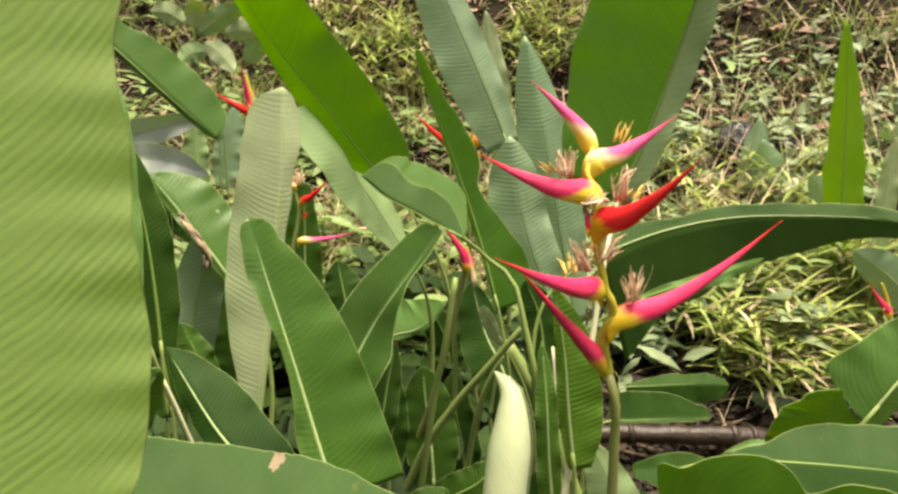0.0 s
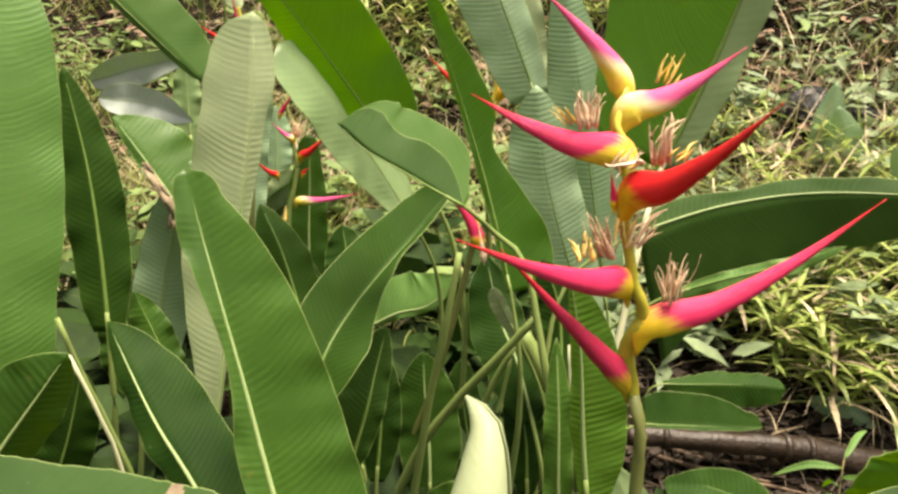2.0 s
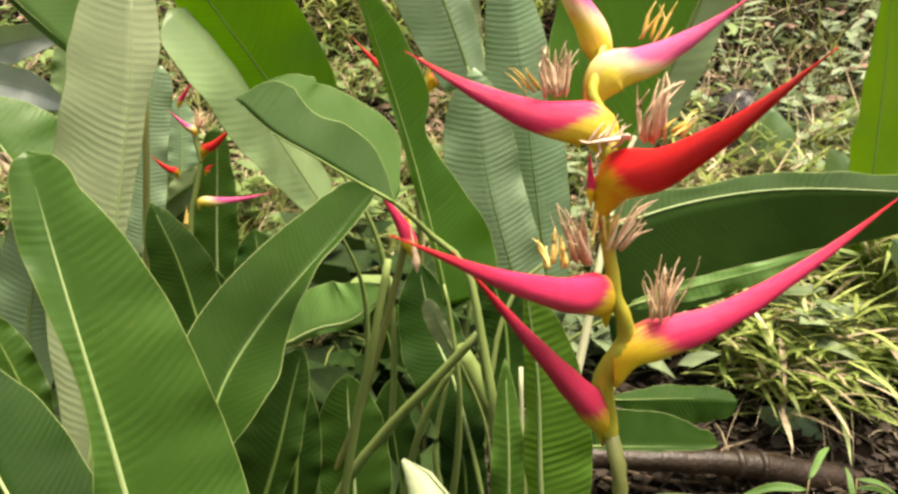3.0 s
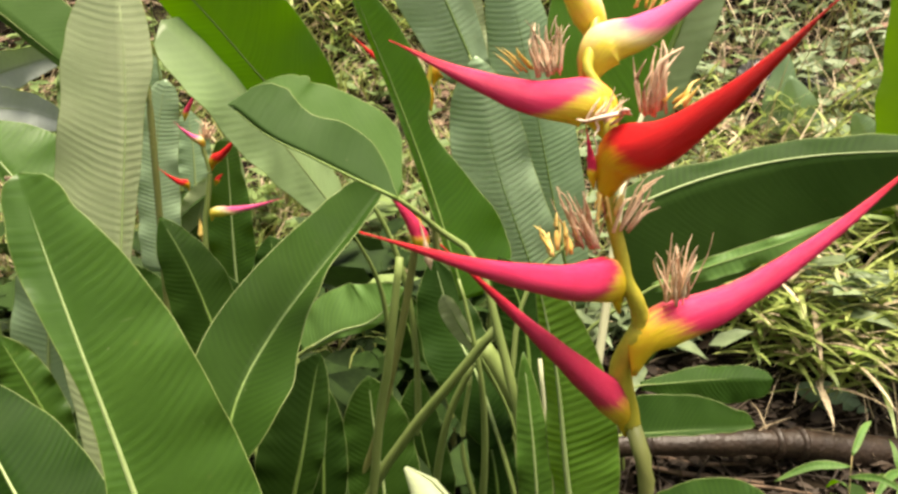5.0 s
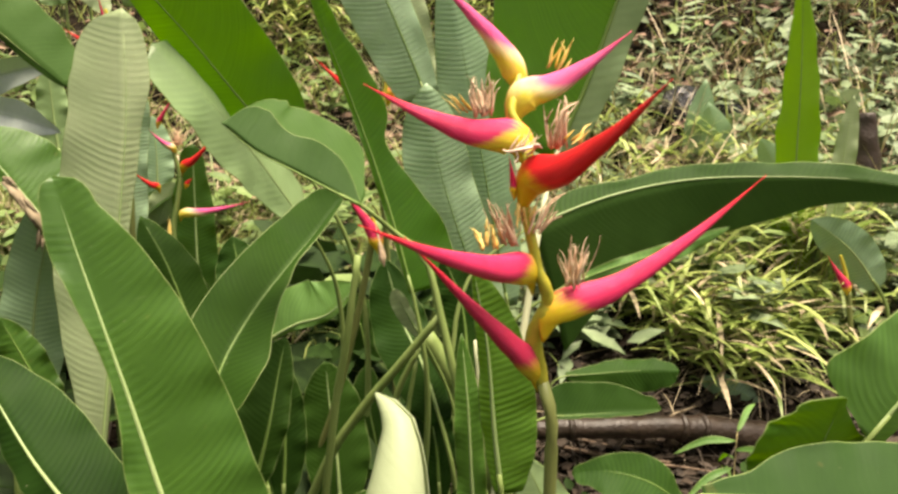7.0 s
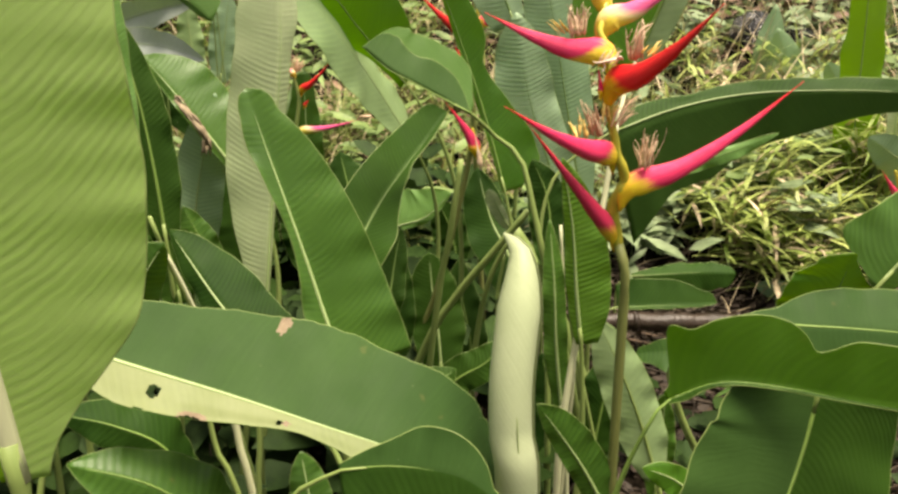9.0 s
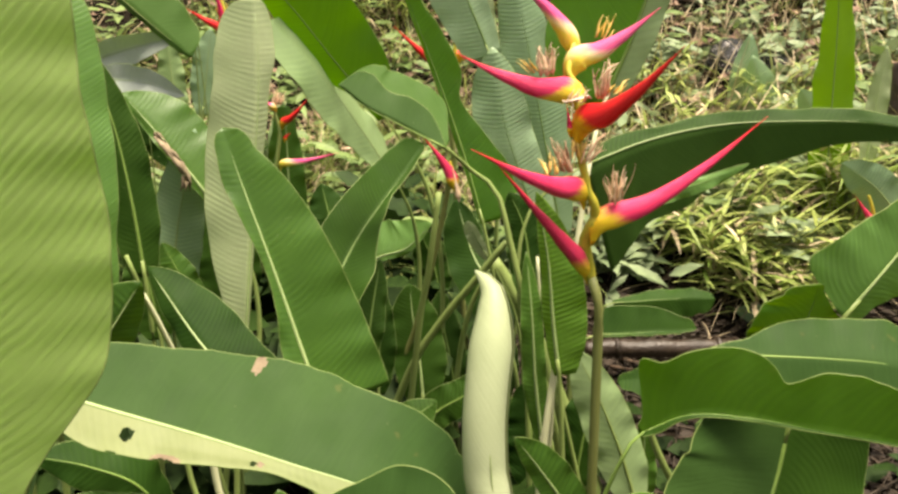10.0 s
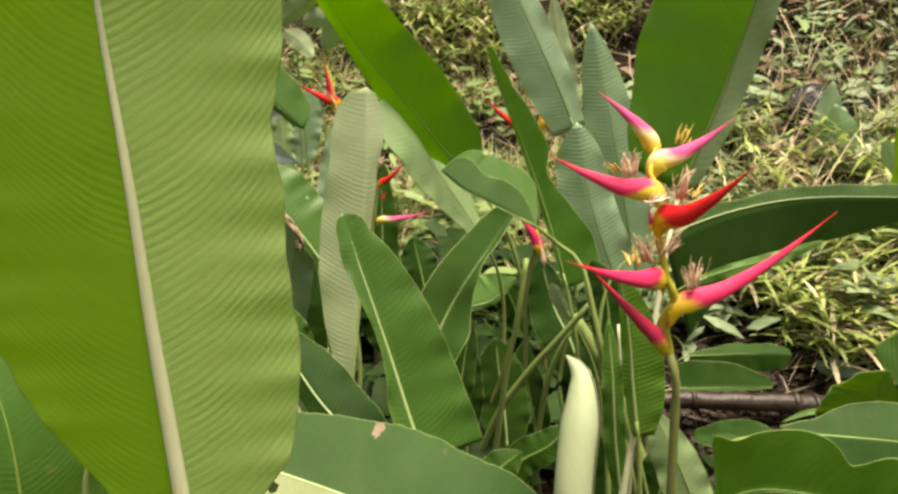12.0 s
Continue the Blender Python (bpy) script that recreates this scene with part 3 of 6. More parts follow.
# The lower half has a paler, yellower skin on both faces.
heliconia_leaf("broad heliconia leaf with insect holes and a yellowish lower half",
               [(-0.396, 0.700, 0.832), (-0.302, 0.708, 0.793), (-0.207, 0.710, 0.759), (-0.110, 0.702, 0.728), (-0.016, 0.700, 0.692), (0.067, 0.700, 0.633)],
               (0.253, 0.780, 0.572), (0.1142, 0.042), fold=(1, -3), prof=((0.36, 0.55, 0.68, 0.77, 0.88, 0.95, 1.00, 0.98, 0.92, 0.90, 0.74, 0.02), (0.47, 0.65, 0.99, 1.00, 0.82, 0.60, 0.40, 0.45, 0.69, 0.66, 0.51, 0.02)),
               root=(-0.470, 0.720), face=1, wave=0.002, skins=("dusky", "under"), half="gold", mesh=(200, 28), ragged=0.02, rib_r=0.0026, holes=((0.253, -0.45, 0.014, 0.17), (0.515, -0.62, 0.007, 0.14), (0.34, -1.0, 0.022, 0.12), (0.24, -1.0, 0.012, 0.1)), patches=((0.44, 0.86, 0.012, 0.12), (0.345, -0.9, 0.03, 0.14), (0.53, -0.6, 0.008, 0.16), (0.74, -0.8, 0.012, 0.12)))
heliconia_leaf("large upright green heliconia leaf with a drawn-out tip",
               [(-0.133, 0.980, 0.652), (-0.160, 0.996, 0.732), (-0.185, 1.009, 0.813), (-0.211, 1.021, 0.894), (-0.239, 1.038, 0.973), (-0.265, 1.054, 1.053)],
               (-0.881, -0.423, -0.210), (0.0294, 0.1035), fold=(-10, -12), prof=((0.56, 0.94, 1.00, 0.87, 0.61, 0.44, 0.43, 0.59, 0.74, 0.86, 0.71, 0.02), (1.00, 1.00, 0.98, 0.96, 0.93, 0.89, 0.83, 0.76, 0.66, 0.52, 0.32, 0.02)),
               wave=0.003, ripples=3.2, mesh=(60, 9))
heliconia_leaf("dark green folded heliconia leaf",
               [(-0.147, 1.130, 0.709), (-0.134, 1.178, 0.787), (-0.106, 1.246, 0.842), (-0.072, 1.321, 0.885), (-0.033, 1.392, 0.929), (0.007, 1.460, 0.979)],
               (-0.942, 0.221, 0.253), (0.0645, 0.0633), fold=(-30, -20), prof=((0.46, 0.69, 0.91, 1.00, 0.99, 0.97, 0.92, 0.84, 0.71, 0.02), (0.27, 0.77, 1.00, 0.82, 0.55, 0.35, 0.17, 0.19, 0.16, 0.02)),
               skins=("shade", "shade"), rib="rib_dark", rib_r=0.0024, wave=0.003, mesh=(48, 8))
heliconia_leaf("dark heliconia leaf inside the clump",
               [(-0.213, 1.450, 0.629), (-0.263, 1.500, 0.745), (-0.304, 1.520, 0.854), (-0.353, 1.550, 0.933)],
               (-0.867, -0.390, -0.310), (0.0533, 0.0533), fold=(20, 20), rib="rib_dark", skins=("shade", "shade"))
heliconia_leaf("tall grey-green heliconia leaf showing its waxy underside",
               [(-0.322, 1.220, 0.583), (-0.307, 1.234, 0.717), (-0.294, 1.255, 0.851), (-0.280, 1.271, 0.985), (-0.267, 1.286, 1.120), (-0.269, 1.305, 1.253)],
               (-0.997, -0.000, 0.071), (0.0894, 0.033), fold=(6, 48), prof=((0.05, 0.26, 0.53, 0.79, 0.94, 1.00, 0.98, 0.90, 0.79, 0.02), (0.14, 0.16, 0.19, 0.22, 0.27, 0.41, 0.59, 0.72, 1.00, 0.02)),
               face=-1, skins=("upper", "waxy"), wave=0.0025, rib_r=0.003, mesh=(60, 9))
# The back half gets a lighter skin for its pale sheen.
heliconia_leaf("drooping heliconia leaf folded along its midrib",
               [(0.052, 1.190, 1.003), (0.008, 1.186, 1.026), (-0.035, 1.181, 1.050), (-0.079, 1.178, 1.074), (-0.116, 1.180, 1.106)],
               (0.122, -0.985, 0.121), (0.0563, 0.1109), fold=(-119, -49), prof=((0.04, 0.49, 0.82, 0.96, 0.96, 0.86, 0.92, 1.00, 0.99, 0.02), (0.19, 0.78, 0.93, 0.99, 1.00, 0.98, 0.94, 0.89, 0.85, 0.02)),
               root=(0.270, 1.250), via=[(0.099, 1.240, 0.954), (0.136, 1.230, 0.924), (0.158, 1.220, 0.840), (0.177, 1.210, 0.757)], rib="rib_dark", face=-1, skins=("dusky", "dusky"), half="satin", wave=0.0015, ripples=1.6, rib_r=0.0026, stalk_r=0.0068, mesh=(48, 9))
heliconia_leaf("arching bright green heliconia leaf lit from behind",
               [(-0.081, 1.580, 1.025), (-0.162, 1.542, 1.127), (-0.235, 1.496, 1.232), (-0.309, 1.442, 1.332), (-0.358, 1.368, 1.434), (-0.370, 1.280, 1.537)],
               (-0.865, -0.032, -0.500), (0.0518, 0.1034), fold=(4, 4), prof=((0.29, 0.41, 0.89, 1.00, 0.79, 0.56, 0.39, 0.40, 0.44, 0.02), (0.28, 0.78, 0.95, 0.99, 1.00, 0.98, 0.93, 0.76, 0.46, 0.02)),
               root=(0.020, 1.650), rib="rim", rib_r=0.0018, face=-1, skins=("upper", "upper"), wave=0.004, mesh=(48, 8))
heliconia_leaf("narrow dark heliconia leaf with a wavy edge",
               [(0.121, 1.400, 0.830), (0.094, 1.413, 0.932), (0.063, 1.428, 1.032), (0.028, 1.430, 1.132), (-0.008, 1.419, 1.230), (-0.041, 1.400, 1.329)],
               (-0.951, -0.002, -0.309), (0.01, 0.0811), fold=(0, 6), prof=((0.63, 0.68, 0.75, 0.84, 0.97, 1.00, 0.94, 0.90, 0.85, 0.81, 0.76, 0.70, 0.65, 0.62, 0.45, 0.02), (0.42, 0.95, 1.00, 0.93, 0.75, 0.59, 0.42, 0.35, 0.56, 0.57, 0.51, 0.44, 0.30, 0.25, 0.15, 0.02)),
               rib="rib_dark", wave=0.003, ripples=3.2, rib_r=0.0024, face=-1, skins=("upper", "upper"), mesh=(80, 8))
heliconia_leaf("grey-green ribbed heliconia leaf",
               [(0.152, 1.660, 1.144), (0.087, 1.650, 1.295), (0.012, 1.640, 1.452), (-0.070, 1.620, 1.599)],
               (-0.888, 0.061, -0.455), (0.0779, 0.0427), fold=(10, 10), rib_r=0.002, wave=0.003, skins=("blue", "under"), rib="rib_dark", shape=(0.6, 0.4, 2.2))
heliconia_leaf("grey-green ribbed heliconia leaf with a rounded tip",
               [(0.285, 1.580, 0.682), (0.230, 1.570, 0.838), (0.174, 1.560, 1.010), (0.147, 1.550, 1.165)],
               (-0.969, 0.038, -0.243), (0.0663, 0.0574), fold=(8, 10), rib_r=0.002, wave=0.004, skins=("blue", "under"), rib="rib_dark", shape=(0.3, 0.45, 4.5))
heliconia_leaf("grey-green upright heliconia leaf",
               [(0.321, 1.680, 0.724), (0.278, 1.680, 0.945), (0.234, 1.680, 1.169), (0.185, 1.680, 1.386)],
               (-0.972, 0.113, -0.205), (0.0689, 0.0610), fold=(10, 10), rib_r=0.002, wave=0.003, skins=("blue", "under"), rib="rib_dark", shape=(0.3, 0.45, 2.4))
heliconia_leaf("pale distant heliconia leaf",
               [(0.177, 2.000, 1.058), (0.148, 2.000, 1.243), (0.125, 2.000, 1.378), (0.110, 2.000, 1.488)],
               (-0.987, 0.059, -0.151), (0.0341, 0.0373), fold=(10, 10), skins=("blue", "waxy"), face=-1)
heliconia_leaf("large heliconia leaf glowing green against the light",
               [(0.315, 1.260, 1.056), (0.361, 1.250, 1.178), (0.393, 1.240, 1.285), (0.416, 1.220, 1.381), (0.437, 1.180, 1.500), (0.433, 1.120, 1.620)],
               (-0.931, 0.251, 0.263), (0.1733, 0.0425), fold=(12, 25), root=(0.200, 1.100), via=[(0.281, 1.180, 0.970), (0.265, 1.160, 0.869), (0.245, 1.140, 0.758)], face=-1, skins=("upper", "upper"), half="bloom", shape=(0.55, 0.4, 2.4), wave=0.004, rib="rib_dark", stalk="stalk_pale")
# The upper half takes a darker skin to offset sky light on it.
heliconia_leaf("long dark green heliconia leaf arching sideways",
               [(0.308, 1.360, 0.948), (0.434, 1.385, 0.990), (0.566, 1.401, 1.014), (0.700, 1.382, 1.021), (0.829, 1.339, 1.019), (0.949, 1.280, 0.995)],
               (-0.019, 0.350, 0.937), (0.0337, 0.236), fold=(24, 28), prof=((0.56, 0.91, 1.00, 0.64, 0.74, 0.92, 0.79, 0.87, 0.91, 0.88, 0.78, 0.67, 0.53, 0.02), (1.00, 0.82, 0.70, 0.68, 0.64, 0.51, 0.43, 0.36, 0.29, 0.21, 0.16, 0.13, 0.08, 0.02)),
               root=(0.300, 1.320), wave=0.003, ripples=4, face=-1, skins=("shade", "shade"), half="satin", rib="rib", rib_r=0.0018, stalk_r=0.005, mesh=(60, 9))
heliconia_leaf("narrow upright yellow-green heliconia leaf",
               [(1.267, 2.300, 0.548), (1.250, 2.300, 0.960), (1.237, 2.300, 1.245), (1.212, 2.300, 1.515)],
               (-0.883, 0.465, -0.061), (0.0644, 0.0649), fold=(15, 10), face=-1, skins=("lime", "lime"), scallop=0.06, wave=0.006, ripples=5, shape=(0.3, 0.3, 1.8), rib="rib_dark")
heliconia_leaf("small pale heliconia leaf",
               [(1.317, 2.200, 0.794), (1.327, 2.200, 0.970), (1.338, 2.200, 1.161)],
               (-0.858, 0.511, 0.048), (0.0282, 0.0317), fold=(10, 10), face=-1, skins=("upper", "waxy"))
heliconia_leaf("blue-green heliconia leaf near the bank",
               [(1.335, 2.000, 0.670), (1.247, 2.000, 0.773), (1.136, 2.000, 0.851)],
               (-0.645, 0.282, -0.710), (0.0543, 0.0572), fold=(10, 10), skins=("blue", "under"))
heliconia_leaf("broad upright heliconia leaf with a pale midrib",
               [(0.563, 0.900, 0.811), (0.598, 0.902, 0.858), (0.636, 0.913, 0.901), (0.671, 0.921, 0.947), (0.705, 0.930, 0.994)],
               (-0.743, -0.269, 0.613), (0.0899, 0.0872), fold=(9, 14), prof=((0.13, 1.00, 1.00, 0.88, 0.78, 0.68, 0.58, 0.47, 0.29, 0.02), (0.42, 0.46, 0.67, 0.83, 0.95, 1.00, 0.98, 0.90, 0.61, 0.02)),
               root=(0.580, 0.940), face=-1, wave=0.002, skins=("mid", "mid"), rib_r=0.0032, mesh=(40, 8))
# The thin lower half uses the shade skin as shadow along the fold.
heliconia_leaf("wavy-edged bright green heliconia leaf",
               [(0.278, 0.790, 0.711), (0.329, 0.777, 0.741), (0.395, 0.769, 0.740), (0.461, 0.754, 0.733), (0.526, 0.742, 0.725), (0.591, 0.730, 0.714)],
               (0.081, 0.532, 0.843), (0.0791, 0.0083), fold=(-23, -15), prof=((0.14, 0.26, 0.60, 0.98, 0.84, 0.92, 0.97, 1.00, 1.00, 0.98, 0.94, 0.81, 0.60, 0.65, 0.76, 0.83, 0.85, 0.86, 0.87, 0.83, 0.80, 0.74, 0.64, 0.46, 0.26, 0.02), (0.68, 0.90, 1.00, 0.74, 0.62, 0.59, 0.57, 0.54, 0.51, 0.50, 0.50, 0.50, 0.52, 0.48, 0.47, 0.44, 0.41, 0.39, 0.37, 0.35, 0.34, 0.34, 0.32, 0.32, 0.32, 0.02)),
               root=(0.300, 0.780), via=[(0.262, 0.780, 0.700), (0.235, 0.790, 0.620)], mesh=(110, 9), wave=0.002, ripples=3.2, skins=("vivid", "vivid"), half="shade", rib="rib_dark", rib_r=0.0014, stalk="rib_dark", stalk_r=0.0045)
heliconia_leaf("broad curled heliconia leaf with torn flecks",
               [(0.374, 0.845, 0.787), (0.443, 0.845, 0.783), (0.513, 0.841, 0.780), (0.582, 0.835, 0.775), (0.650, 0.830, 0.761)],
               (0.110, 0.611, 0.784), (0.061, 0.057), fold=(11, 11), prof=((0.15, 0.28, 0.39, 0.65, 0.81, 0.89, 0.94, 0.98, 0.99, 1.00, 0.76, 0.02), (0.22, 0.60, 0.85, 0.96, 1.00, 0.98, 0.94, 0.94, 0.89, 0.69, 0.38, 0.02)),
               root=(0.600, 0.880), wave=0.002, skins=("dusky", "under"), rib="rib_dark", rib_r=0.002, mesh=(50, 9))
# Left half's sheen and right half's shade are given as two skins.
heliconia_leaf("broad drooping heliconia leaf with a pale midrib",
               [(0.464, 0.815, 0.715), (0.450, 0.800, 0.650), (0.426, 0.777, 0.591), (0.401, 0.760, 0.529), (0.377, 0.746, 0.467), (0.355, 0.735, 0.403)],
               (-0.904, -0.229, 0.361), (0.1554, 0.135), fold=(3, 7), prof=((0.80, 0.89, 0.93, 0.96, 0.99, 1.00, 1.00, 0.98, 0.89, 0.73, 0.43, 0.02), (0.89, 0.88, 0.92, 0.98, 1.00, 1.00, 0.97, 0.90, 0.80, 0.67, 0.40, 0.02)),
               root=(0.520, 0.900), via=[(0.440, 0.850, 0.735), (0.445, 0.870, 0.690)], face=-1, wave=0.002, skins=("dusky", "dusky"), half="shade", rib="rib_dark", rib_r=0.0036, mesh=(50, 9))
# Lower half darkened by its skin, for the shadow beneath the blade.
heliconia_leaf("dark curled heliconia leaf under the holed one",
               [(-0.087, 0.660, 0.701), (-0.044, 0.654, 0.711), (-0.002, 0.647, 0.713), (0.041, 0.641, 0.705), (0.077, 0.635, 0.680)],
               (0.180, 0.393, 0.902), (0.0418, 0.0499), fold=(4, 8), prof=((0.18, 0.30, 0.42, 0.54, 0.73, 0.95, 1.00, 0.95, 0.78, 0.50, 0.18, 0.02), (0.58, 0.77, 0.88, 0.96, 1.00, 1.00, 0.97, 0.92, 0.87, 0.79, 0.63, 0.02)),
               root=(0.140, 0.700), wave=0.0015, skins=("dusky", "under"), half="shade", rib="rib_dark", rib_r=0.0012, mesh=(50, 8))
heliconia_leaf("bright heliconia leaf curving up behind the wavy one",
               [(0.509, 0.900, 0.756), (0.510, 0.896, 0.783), (0.511, 0.892, 0.810), (0.515, 0.887, 0.837), (0.516, 0.880, 0.864)],
               (-0.975, -0.222, 0.017), (0.0758, 0.1037), fold=(8, 8), prof=((0.87, 0.87, 0.97, 1.00, 0.95, 0.87, 0.77, 0.57, 0.02), (1.00, 0.93, 0.84, 0.71, 0.55, 0.40, 0.24, 0.11, 0.02)),
               root=(0.550, 0.920), wave=0.002, skins=("upper", "under"), rib="rib_dark", rib_r=0.002)
heliconia_leaf("narrow heliconia leaf with a pale midrib beside the flower stem",
               [(0.229, 1.100, 0.643), (0.218, 1.100, 0.730), (0.207, 1.100, 0.843), (0.187, 1.100, 0.946)],
               (-0.986, 0.090, -0.144), (0.0169, 0.0553), fold=(20, 8), root=(0.210, 1.100), via=[(0.235, 1.100, 0.548)], skins=("fresh", "under"), shape=(0.5, 0.35, 2.0), wave=0.003)
heliconia_leaf("grey-green slim heliconia leaf",
               [(0.214, 1.160, 0.470), (0.200, 1.170, 0.598), (0.193, 1.180, 0.721), (0.184, 1.200, 0.826)],
               (-0.993, 0.079, -0.083), (0.0217, 0.0198), fold=(10, 10), skins=("deep", "under"), stalk="stalk_pale")
heliconia_leaf("bright green pointed heliconia leaf",
               [(0.268, 0.950, 0.407), (0.216, 0.940, 0.514), (0.172, 0.930, 0.587), (0.140, 0.920, 0.635)],
               (-0.804, -0.237, -0.545), (0.0215, 0.0397), fold=(10, 10))
heliconia_leaf("pale green heliconia leaf behind the flower stem",
               [(0.384, 1.150, 0.358), (0.350, 1.160, 0.468), (0.307, 1.170, 0.575), (0.267, 1.180, 0.657)],
               (-0.916, -0.005, -0.402), (0.0485, 0.0424), fold=(10, 10), skins=("bloom", "under"), rib="rim")
heliconia_leaf("small heliconia leaf low in the clump",
               [(0.414, 1.250, 0.250), (0.419, 1.250, 0.353), (0.417, 1.250, 0.476)],
               (-0.958, 0.285, 0.014), (0.0320, 0.0251), fold=(15, 15))
heliconia_leaf("low pale heliconia leaf",
               [(0.446, 1.000, 0.367), (0.377, 1.000, 0.452), (0.314, 1.000, 0.483)],
               (-0.629, -0.303, -0.716), (0.0272, 0.0272), fold=(10, 10), skins=("upper", "under"))
heliconia_leaf("dark blue-green heliconia leaf with a pale midrib",
               [(-0.188, 1.000, 0.569), (-0.279, 1.060, 0.654), (-0.358, 1.120, 0.708), (-0.459, 1.200, 0.809)],
               (-0.750, -0.530, -0.395), (0.0311, 0.0754), fold=(35, 8), skins=("shade", "shade"), wave=0.004, shape=(0.2, 0.45, 3.0))
heliconia_leaf("dark hanging heliconia leaf",
               [(-0.488, 1.250, 0.776), (-0.498, 1.260, 0.898), (-0.515, 1.270, 1.026), (-0.548, 1.280, 1.170)],
               (-0.868, -0.480, -0.126), (0.0429, 0.0450), fold=(15, 15), skins=("shade", "shade"), rib="rib_dark", shape=(0.5, 0.4, 2.2))
heliconia_leaf("blue-green heliconia leaf with a pale midrib",
               [(-0.549, 1.500, 0.586), (-0.525, 1.500, 0.769), (-0.491, 1.500, 0.906), (-0.459, 1.500, 1.014)],
               (-0.908, -0.338, 0.246), (0.0540, 0.0540), fold=(10, 10), skins=("blue", "under"))
heliconia_leaf("heliconia leaf with a torn dried edge",
               [(-0.407, 1.450, 0.850), (-0.481, 1.460, 0.954), (-0.537, 1.470, 1.025), (-0.590, 1.480, 1.088)],
               (-0.735, -0.409, -0.541), (0.0162, 0.0911), fold=(10, 12), shape=(0.4, 0.5, 3.0))
heliconia_leaf("small bright heliconia leaf",
               [(-0.405, 1.300, 0.655), (-0.436, 1.300, 0.742), (-0.472, 1.300, 0.827)],
               (-0.815, -0.487, -0.315), (0.0299, 0.0299), fold=(10, 10), rib="rib_dark")
heliconia_leaf("dark heliconia leaf pointing down",
               [(-0.788, 1.580, 1.467), (-0.733, 1.613, 1.380), (-0.662, 1.638, 1.303), (-0.589, 1.661, 1.228), (-0.512, 1.680, 1.154)],
               (0.664, 0.306, 0.682), (0.0935, 0.0112), fold=(23, 27), prof=((0.43, 0.43, 0.65, 0.87, 1.00, 0.96, 0.83, 0.02), (0.78, 1.00, 0.99, 0.97, 0.94, 0.95, 0.95, 0.02)),
               root=(-1.000, 1.700), rib="rim", rib_r=0.0025, face=-1, skins=("satin", "satin"))
heliconia_leaf("dark heliconia leaf overhead",
               [(-0.888, 1.500, 1.150), (-0.943, 1.500, 1.252), (-1.006, 1.500, 1.385)],
               (-0.748, -0.546, -0.377), (0.0549, 0.0549), fold=(15, 15), rib="rib_dark", face=-1, skins=("upper", "upper"))
heliconia_leaf("pale heliconia leaf behind the near ones",
               [(-0.797, 1.300, 0.978), (-0.813, 1.300, 1.103), (-0.840, 1.300, 1.222), (-0.874, 1.300, 1.318)],
               (-0.768, -0.603, -0.215), (0.0465, 0.0516), fold=(10, 10), face=-1, rib="rib_dark")
heliconia_leaf("pale green heliconia leaf in the back row",
               [(-0.069, 1.680, 0.871), (-0.116, 1.625, 0.963), (-0.164, 1.567, 1.053), (-0.213, 1.500, 1.135), (-0.284, 1.460, 1.219)],
               (-0.170, -0.788, -0.591), (0.0711, 0.0726), fold=(9, 9), prof=((0.43, 0.52, 0.70, 0.93, 1.00, 0.90, 0.82, 0.02), (0.64, 1.00, 1.00, 0.91, 0.78, 0.78, 0.79, 0.02)),
               face=-1, skins=("bloom", "bloom"), rib_r=0.0026)
heliconia_leaf("narrow heliconia leaf with a white midrib",
               [(-0.493, 2.300, 0.550), (-0.486, 2.300, 0.711), (-0.477, 2.300, 0.866), (-0.466, 2.300, 1.016)],
               (-0.957, -0.283, 0.063), (0.0464, 0.0495), fold=(12, 12), skins=("bloom", "under"))
heliconia_leaf("small grey-green heliconia leaf",
               [(-0.576, 2.250, 0.694), (-0.558, 2.250, 0.800), (-0.507, 2.250, 0.921)],
               (-0.919, -0.280, 0.278), (0.0478, 0.0339), fold=(5, 15), face=-1, skins=("upper", "waxy"))
heliconia_leaf("blue-green heliconia leaf in the back row",
               [(-0.585, 2.350, 0.862), (-0.580, 2.350, 0.985), (-0.585, 2.350, 1.090)],
               (-0.944, -0.331, 0.002), (0.0467, 0.0467), fold=(10, 10), skins=("blue", "under"))
heliconia_leaf("green heliconia leaf in the back row",
               [(-0.638, 1.900, 0.999), (-0.643, 1.900, 1.092), (-0.645, 1.900, 1.205)],
               (-0.894, -0.446, -0.030), (0.0332, 0.0332), fold=(10, 10), skins=("bloom", "under"))
heliconia_leaf("blue-green heliconia leaf of the far shoot",
               [(-0.743, 2.400, 0.979), (-0.717, 2.400, 1.111), (-0.690, 2.400, 1.249)],
               (-0.939, -0.290, 0.185), (0.0477, 0.0477), fold=(10, 10), skins=("blue", "under"))
heliconia_leaf("tilted pale heliconia leaf",
               [(-0.190, 1.750, 0.631), (-0.120, 1.750, 0.670), (-0.052, 1.750, 0.692), (0.012, 1.750, 0.754)],
               (-0.524, 0.205, 0.826), (0.0850, 0.0136), fold=(10, 10), skins=("mid", "under"), shape=(0.3, 0.5, 2.2))
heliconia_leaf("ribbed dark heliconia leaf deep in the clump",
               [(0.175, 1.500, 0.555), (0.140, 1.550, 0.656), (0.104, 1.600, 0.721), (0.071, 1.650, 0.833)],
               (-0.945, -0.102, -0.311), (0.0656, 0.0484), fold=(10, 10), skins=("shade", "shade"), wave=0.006)
